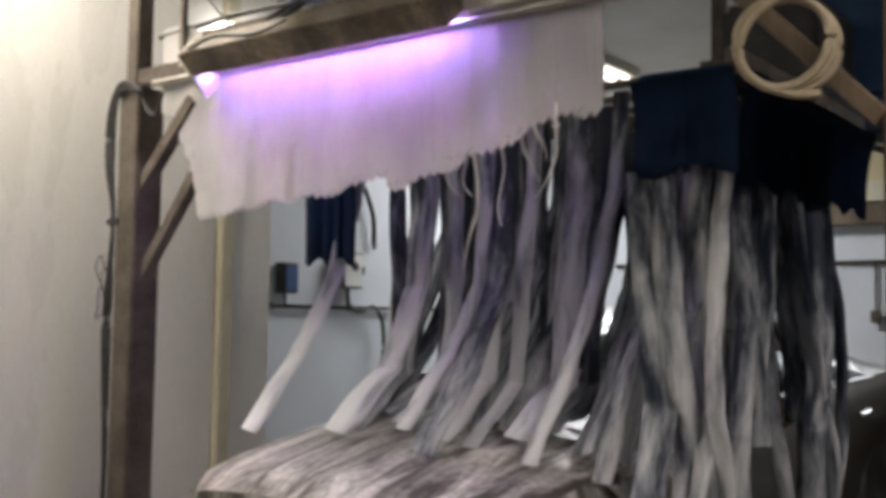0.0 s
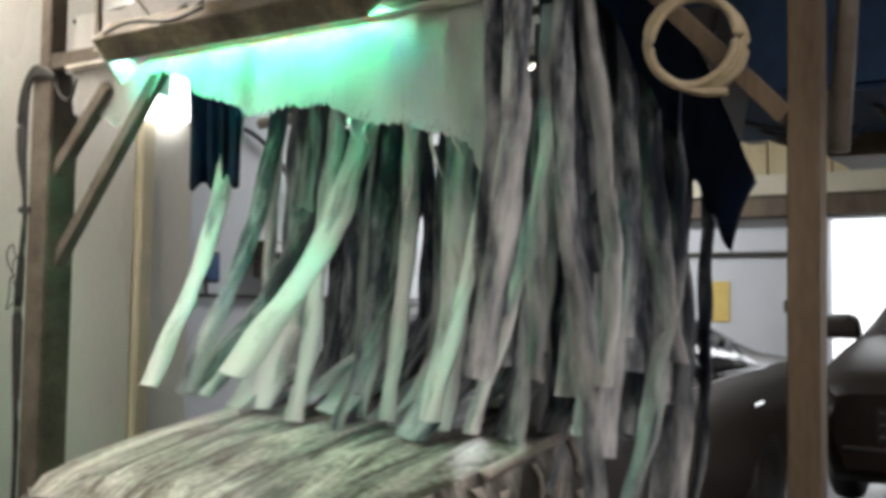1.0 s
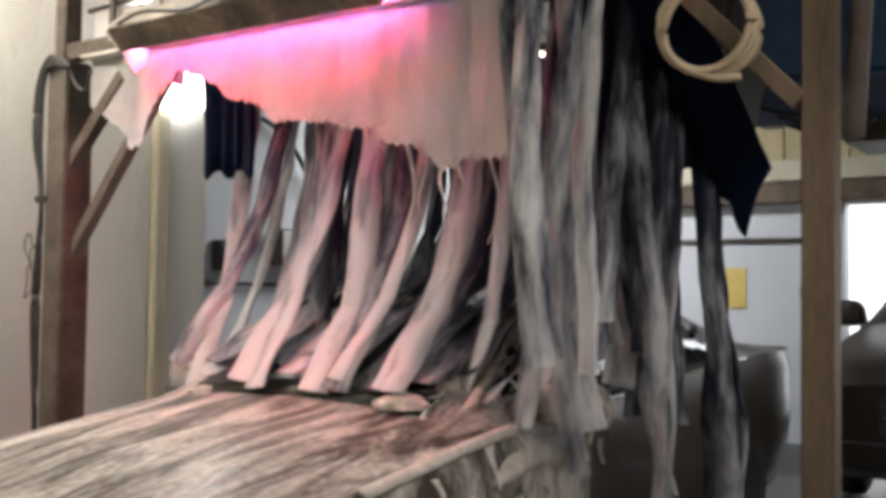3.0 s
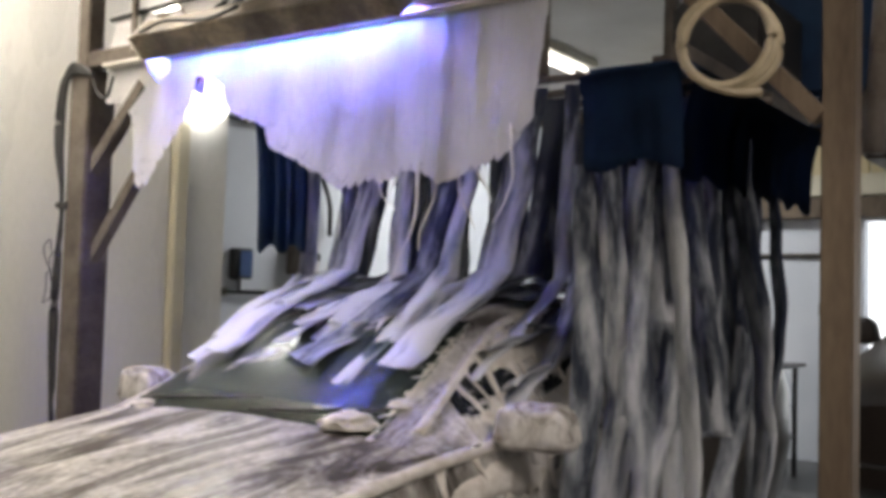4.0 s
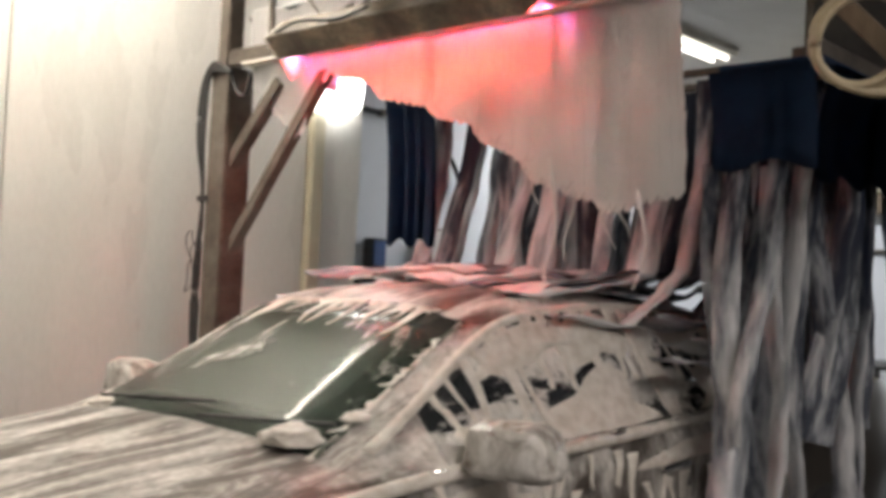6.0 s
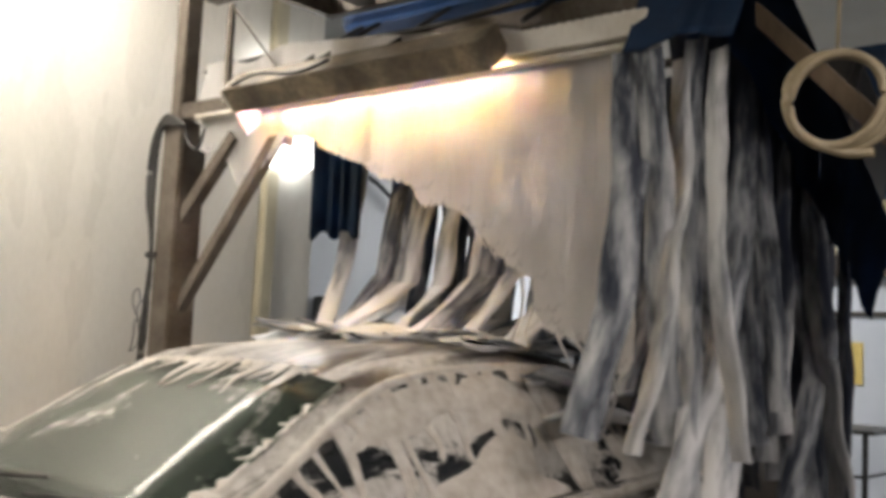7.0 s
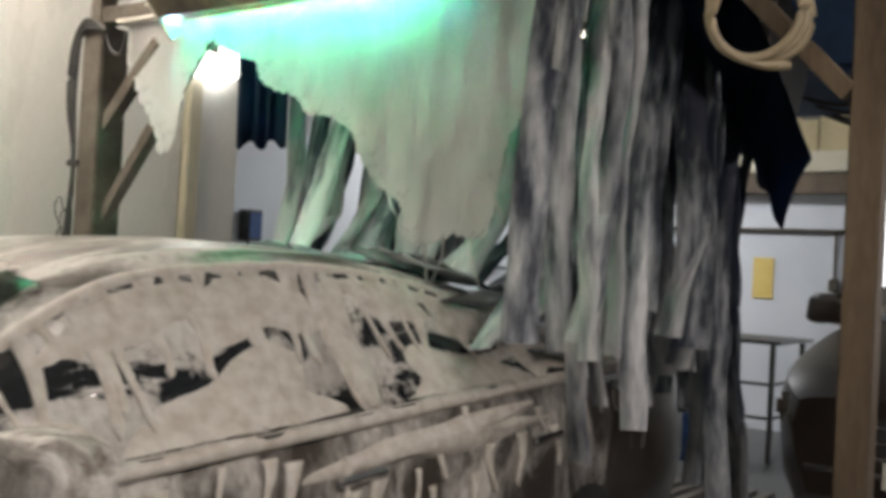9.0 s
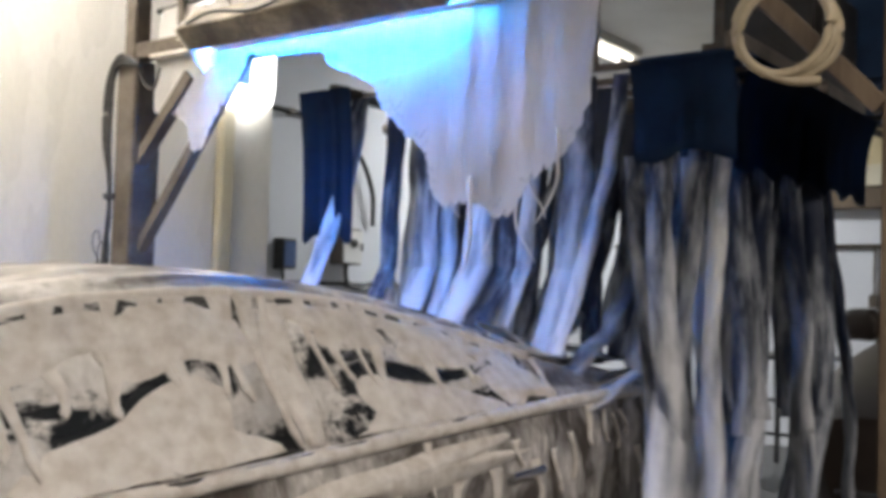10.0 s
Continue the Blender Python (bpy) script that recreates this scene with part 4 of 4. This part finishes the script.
def foam_fringe(x, y, reach, w):
    """A thin tongue of foam that slides down the windscreen from the roof's edge."""
    bm = bmesh.new()
    n, ph = 8, rf.uniform(0, 6)
    rings = []
    for j in range(n + 1):
        v = j / n
        c = on_top(x - reach * v, y + 0.03 * math.sin(3 * v + ph) * v, 0.002)
        ww = w * (1.4 - 1.1 * v) * (0.3 if j == n else 1)
        rings.append([bm.verts.new(c + Vector((0.3 * ww * math.sin(k * math.tau / 7), ww * math.cos(k * math.tau / 7), 0.010 * (0.5 + 0.5 * math.sin(k * math.tau / 7))))) for k in range(7)])
    for a, b in zip(rings, rings[1:]):
        for k in range(7):
            bm.faces.new((a[k], a[(k + 1) % 7], b[(k + 1) % 7], b[k]))
    bm.faces.new(rings[0])
    bm.faces.new(rings[-1])
    return part("foam_fringe", bm, FOAM_ON, car, "", True)


for k in range(22):
    foam_fringe(1.82, -0.42 + 0.84 * (k + rf.random()) / 22, rf.choice((0.03, 0.05, 0.07, 0.12, 0.2)), rf.uniform(0.012, 0.03))
for k in range(7):
    x = 1.2 + 0.55 * (k + rf.random()) / 7
    foam_fringe(x, -section(x)[7][0] + 0.02, rf.uniform(0.03, 0.08), rf.uniform(0.012, 0.03))


def foam_clump(x, y, size, seed):
    """A lumpy heap of foam."""
    bm = bmesh.new()
    bmesh.ops.create_icosphere(bm, subdivisions=4, radius=1)
    for v in bm.verts:
        d = v.co.normalized()
        r = 1 + 0.28 * noise.noise(d * 1.6 + Vector((seed, 0, 0))) + 0.14 * noise.noise(d * 4 + Vector((0, seed, 0)))
        v.co = Vector((d.x * 1.2, d.y * 1.1, max(d.z, -0.25) * 0.5)) * r * size
    ob = part("foam_clump", bm, FOAM_ON, car, "shiny heap of foam", True)
    ob.matrix_basis = Matrix.Translation(on_top(x, y, 0.0))
    return ob


foam_clump(1.16, -0.50, 0.085, 1)
foam_clump(1.13, 0.52, 0.05, 3)
foam_clump(1.30, -0.60, 0.04, 4)
waiting = build_car("waiting_car", "shiny dark tall car rolling in behind the wash", False)
waiting.scale = (1.05, 1.03, 1.28)
waiting.location = (7.78, 0.85, 0)
CAR_Y = 2.70


def car_front(t):
    return 2.98 - 0.377 * t


# ---------------------------------------------------------------- loose things
ring = empty("hose_coil", (2.75, 0.97, 2.165), "cream coiled hose hanging from the rusty post brace", "hose")
for k in range(3):
    pts = []
    for i in range(36):
        a = i / 36 * math.tau
        rr = 0.120 + 0.006 * k + 0.008 * math.sin(2 * a + k)
        pts.append((rr * math.cos(a) * 0.45 + 0.012 * k, -rr * math.cos(a) * 0.88, rr * 1.05 * math.sin(a)))
    part("coil", tube(pts, 0.0135, 8, True), HOSE, ring, "", True)
part("loose_end", tube(smooth_path([(-0.03, 0.05, -0.122), (0.02, -0.02, -0.145), (0.06, -0.08, -0.14)], 5), 0.013, 8), HOSE, ring, "", True)
part("tie", tube([(0.0, 0.0, 0.12), (0.02, 0.0, 0.40)], 0.006, 6), HOSE, ring, "", True)

drumb = empty("barrel", (7.87, 3.1, 0), "blue plastic barrel standing on the wet floor", "barrel")
part("shell", lathe([(0.20, 0.0), (0.22, 0.02), (0.225, 0.3), (0.235, 0.32), (0.235, 0.36), (0.225, 0.38), (0.225, 0.66), (0.235, 0.68), (0.235, 0.72), (0.225, 0.74), (0.22, 0.96), (0.20, 0.98)]), BLUE, drumb, "", True)
part("rim", tube([(0.2 * math.cos(k * math.tau / 24), 0.2 * math.sin(k * math.tau / 24), 0.985) for k in range(24)], 0.014, 6, True), BLUE, drumb, "", True)

table = empty("work_table", (8.55, 2.85, 0), "dark steel work table with a lower rail", "table")
part("table_top", box(-0.45, 0.45, -0.36, 0.36, 0.94, 0.97, 0.006), DARK, table)
for sx in (-0.4, 0.4):
    for sy in (-0.28, 0.28):
        part("leg", box(sx - 0.018, sx + 0.018, sy - 0.018, sy + 0.018, 0, 0.94), DARK, table)
for z in (0.35, 0.62):
    part("rail", bar((-0.4, -0.28, z), (-0.4, 0.28, z), 0.025, 0.025), DARK, table)
    part("rail", bar((-0.4, -0.28, z), (0.4, -0.28, z), 0.025, 0.025), DARK, table)

flood = empty("flood_light", (4.06, YW - 0.08, 2.75), "flood light on the side wall, its face standing in for lit panel", "lamp")
part("housing", box(-0.20, 0.20, 0.03, 0.07, -0.24, 0.24, 0.01), TROUGH, flood)
# the glowing face takes the size of the bright patch of wall around the lamp
face = bmesh.new()
bmesh.ops.create_uvsphere(face, u_segments=32, v_segments=16, radius=1)
for v in face.verts:
    q = [math.copysign(abs(c) ** 0.42, c) for c in v.co]
    v.co = Vector((0.25 * q[0], 0.03 + 0.09 * q[1] if q[1] < 0 else 0.03 + 0.02 * q[1], 0.33 * q[2] + 0.04))
part("lit_face", face, FLOOD, flood, "glowing white bulging face shaped as the bright patch of wall", True)

cab = empty("control_box", (6.24, 5.9, 1.75), "grey steel control box with a cable on a white wall", "control box")
part("body", box(-0.13, 0.13, -0.14, 0.0, -0.15, 0.15, 0.012), STEEL, cab)
part("door", box(-0.115, 0.115, -0.155, -0.14, -0.135, 0.135, 0.006), WALL_GREY, cab)
part("dial", lathe([(0.035, 0), (0.035, 0.02), (0.02, 0.03)], 16), DARK, cab).matrix_basis = pose(0, -0.155, 0.03, 90, 0, 0)
part("latch", box(0.09, 0.105, -0.17, -0.155, -0.03, 0.03, 0.003), DARK, cab)
part("cable", tube(smooth_path([(0.0, -0.07, -0.15), (0.02, -0.08, -0.30), (0.14, -0.10, -0.34), (0.30, -0.10, -0.30), (0.42, -0.10, -0.42), (0.44, -0.10, -0.72), (0.36, -0.10, -0.90)], 6), 0.018, 7), DARK, cab, "black cable", True)
part("nozzle", box(0.30, 0.40, -0.15, -0.06, -1.02, -0.88, 0.012), DARK, cab)
swb = empty("switch_box", (5.56, 5.9, 1.66), "small dark switch box on a white wall", "switch box")
part("body", box(-0.08, 0.08, -0.11, 0.0, -0.12, 0.12, 0.01), DARK, swb)
part("cover", box(-0.065, 0.065, -0.122, -0.11, -0.10, 0.10, 0.005), BLUE, swb)
lead = empty("wall_cable", (0, 5.86, 0), "black cable looped along the white wall of the bay", "cable")
part("cable", tube(smooth_path([(4.6, 0, 2.80), (5.58, 0, 2.79), (6.0, -0.02, 2.77), (6.35, -0.03, 2.55), (6.54, -0.03, 2.25), (6.6, 0, 1.95)], 6), 0.020, 7), DARK, lead, "", True)
part("cable_clip", box(5.56, 5.60, -0.03, 0.04, 2.765, 2.815, 0.004), STEEL, lead)
shelf = empty("wall_pipe", (5.5, 5.86, 1.44), "dark pipe run fixed along the white wall", "pipe")
part("pipe", tube([(-0.2, 0, 0.0), (4.2, 0, 0.0)], 0.016, 8), DARK, shelf, "", True)
part("pipe", tube([(1.5, 0, 0.0), (1.5, 0, -1.44)], 0.018, 8), DARK, shelf, "", True)
part("pipe", tube([(0.06, 0, 0.0), (0.06, 0, 0.2)], 0.014, 8), DARK, shelf, "", True)
for k in range(5):
    part("pipe_clip", box(-0.1 + 0.9 * k, -0.07 + 0.9 * k, -0.02, 0.04, -0.03, 0.03, 0.004), STEEL, shelf)
cond = empty("wall_conduit", (XB - 0.03, 2.9, 1.5), "grey conduit with a pendant switch on the back wall", "conduit")
part("conduit", tube([(0, -0.5, 0.45), (0, 2.4, 0.45)], 0.02, 8), STEEL, cond, "", True)
part("drop", tube([(0, -0.3, 0.45), (0, -0.3, 0.0)], 0.012, 6), STEEL, cond)
part("switch", box(-0.05, 0.0, -0.34, -0.26, -0.12, 0.0, 0.008), STEEL, cond)
note = tagged(part("wall_notice", box(XB - 0.012, XB - 0.002, 3.18, 3.38, 1.28, 1.68), YELLOW), "yellow paper notice on the white back wall", "notice")
grate = empty("floor_grating", (6.2, 2.3, 0.0), "dark steel bar grating in the wet floor", "grating")
for k in range(12):
    part("grate_bar", box(-0.7, 0.7, -0.66 + 0.12 * k, -0.60 + 0.12 * k, 0.0, 0.03, 0.004), STEEL, grate)


# ---------------------------------------------------------------- movement
def car_top_at(x, y, t):
    lx = unstretch(x - car_front(t))
    if not 0.0 < lx < 4.6 or abs(y - CAR_Y) > 0.9:
        return 0.0
    e = abs(y - CAR_Y)
    return top_z(lx) - (0.03 if e < 0.55 else 0.03 + (e - 0.55) * 0.9)


def motions():
    walk(car, [(k * 0.5, pose(car_front(k * 0.5), CAR_Y, 0)) for k in range(21)])
    walk(waiting, [(k * 0.5, pose(7.55 - 0.22 * k * 0.5, 0.85, 0)) for k in range(21)])
    walk(mitter, [(k * 0.2, curtain_pose(k * 0.2)) for k in range(51)])
    walk(far_drape, [(k * 0.2, pose(0.32, 0, 0.10, 0, 5 * math.sin(math.pi * k * 0.2) - rock(k * 0.2), 0)) for k in range(51)])
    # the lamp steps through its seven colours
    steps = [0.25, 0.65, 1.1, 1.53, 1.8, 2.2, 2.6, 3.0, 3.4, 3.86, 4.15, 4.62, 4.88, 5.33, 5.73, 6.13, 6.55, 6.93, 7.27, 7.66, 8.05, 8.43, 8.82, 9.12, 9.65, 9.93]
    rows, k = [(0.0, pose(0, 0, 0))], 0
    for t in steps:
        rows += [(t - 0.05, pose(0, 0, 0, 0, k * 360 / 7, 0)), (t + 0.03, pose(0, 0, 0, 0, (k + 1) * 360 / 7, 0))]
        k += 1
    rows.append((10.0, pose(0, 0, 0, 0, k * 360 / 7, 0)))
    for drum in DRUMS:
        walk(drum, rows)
    walk(curtain, [(k * 0.25, pose(X0, 0, ZT, 0, 4 * math.sin(1.6 * math.pi * k * 0.25), 0)) for k in range(41)])
    for ob, s, k, y in strand_parts:
        rows = []
        for i in range(41):
            t = i * 0.25
            length = fall_length(t, s, y)
            bottom = length * (k + 1) / SEGS
            rows.append((t, pose(-0.0009 * k - 0.03 + 0.0002 * (s % 4), y + 0.012 * k * math.sin(0.6 * s + 2 * t), SEG_L - bottom)))
        walk(ob, rows)
    for ob, y, ph in strings:
        rows = []
        for i in range(41):
            t = i * 0.25
            rows.append((t, pose(0.01, y + 0.02 * math.sin(2 * t + ph), 0.18 - fall_length(t, int(y * 12), y), 6 * math.sin(2.5 * t + ph), 8 * math.sin(3 * t + ph), 0)))
        walk(ob, rows)
    for chain, x, y, z, near, ph, turn, luck in strips:
        rows = [[], [], [], []]
        for i in range(51):
            t = i * 0.2
            fling = max(0.0, math.sin(math.pi * (t - 1.05))) ** 2       # thrown forward as the curtain swings back
            beat = math.sin(math.pi * t)
            base = -((17 if beat > 0 else 6) if near else 9) * beat + 5 * math.sin(ph + 2.6 * t)
            throw = (70 * luck * luck if near else 22 * luck) * fling
            a = [base + throw * ((0.55, 0.95, 1.15, 1.2) if near and x < 0.2 else (0.25, 0.55, 0.85, 1.0))[k] + (7 if near else 4) * k * math.sin(ph * (k + 1) + (2.6 + 0.5 * k) * t) + (0 if near else (4, 14, 26, 34)[k] * (0.7 + 0.5 * math.sin(1.3 * t + ph))) for k in range(4)]
            held = curtain_pose(t)
            back, tip = held.inverted(), rock(t)
            p = held @ Vector((x, y, z))
            for k in range(4):
                # a strip that meets the car is laid along it
                ang = a[k]
                sway = radians((6 if near else 4) * math.sin(1.7 * ph + 1.9 * t + 0.9 * k))
                for step in range(12):
                    e = p + Vector((-math.cos(sway) * math.sin(radians(ang)), math.sin(sway), -math.cos(sway) * math.cos(radians(ang)))) * STRIP_L
                    mid = (e + p) / 2
                    if e.z > car_top_at(e.x, y, t) + 0.02 and mid.z > car_top_at(mid.x, y, t) + 0.01:
                        break
                    ang += 10 if ang > -20 else -10
                q = back @ p
                rows[k].append((t, pose(q.x, q.y, q.z, math.degrees(sway), ang - tip, 0) @ pose(0, 0, 0, 0, 0, turn if near else 0.5 * turn)))
                p = e
        for ob, r in zip(chain, rows):
            walk(ob, r)


motions()
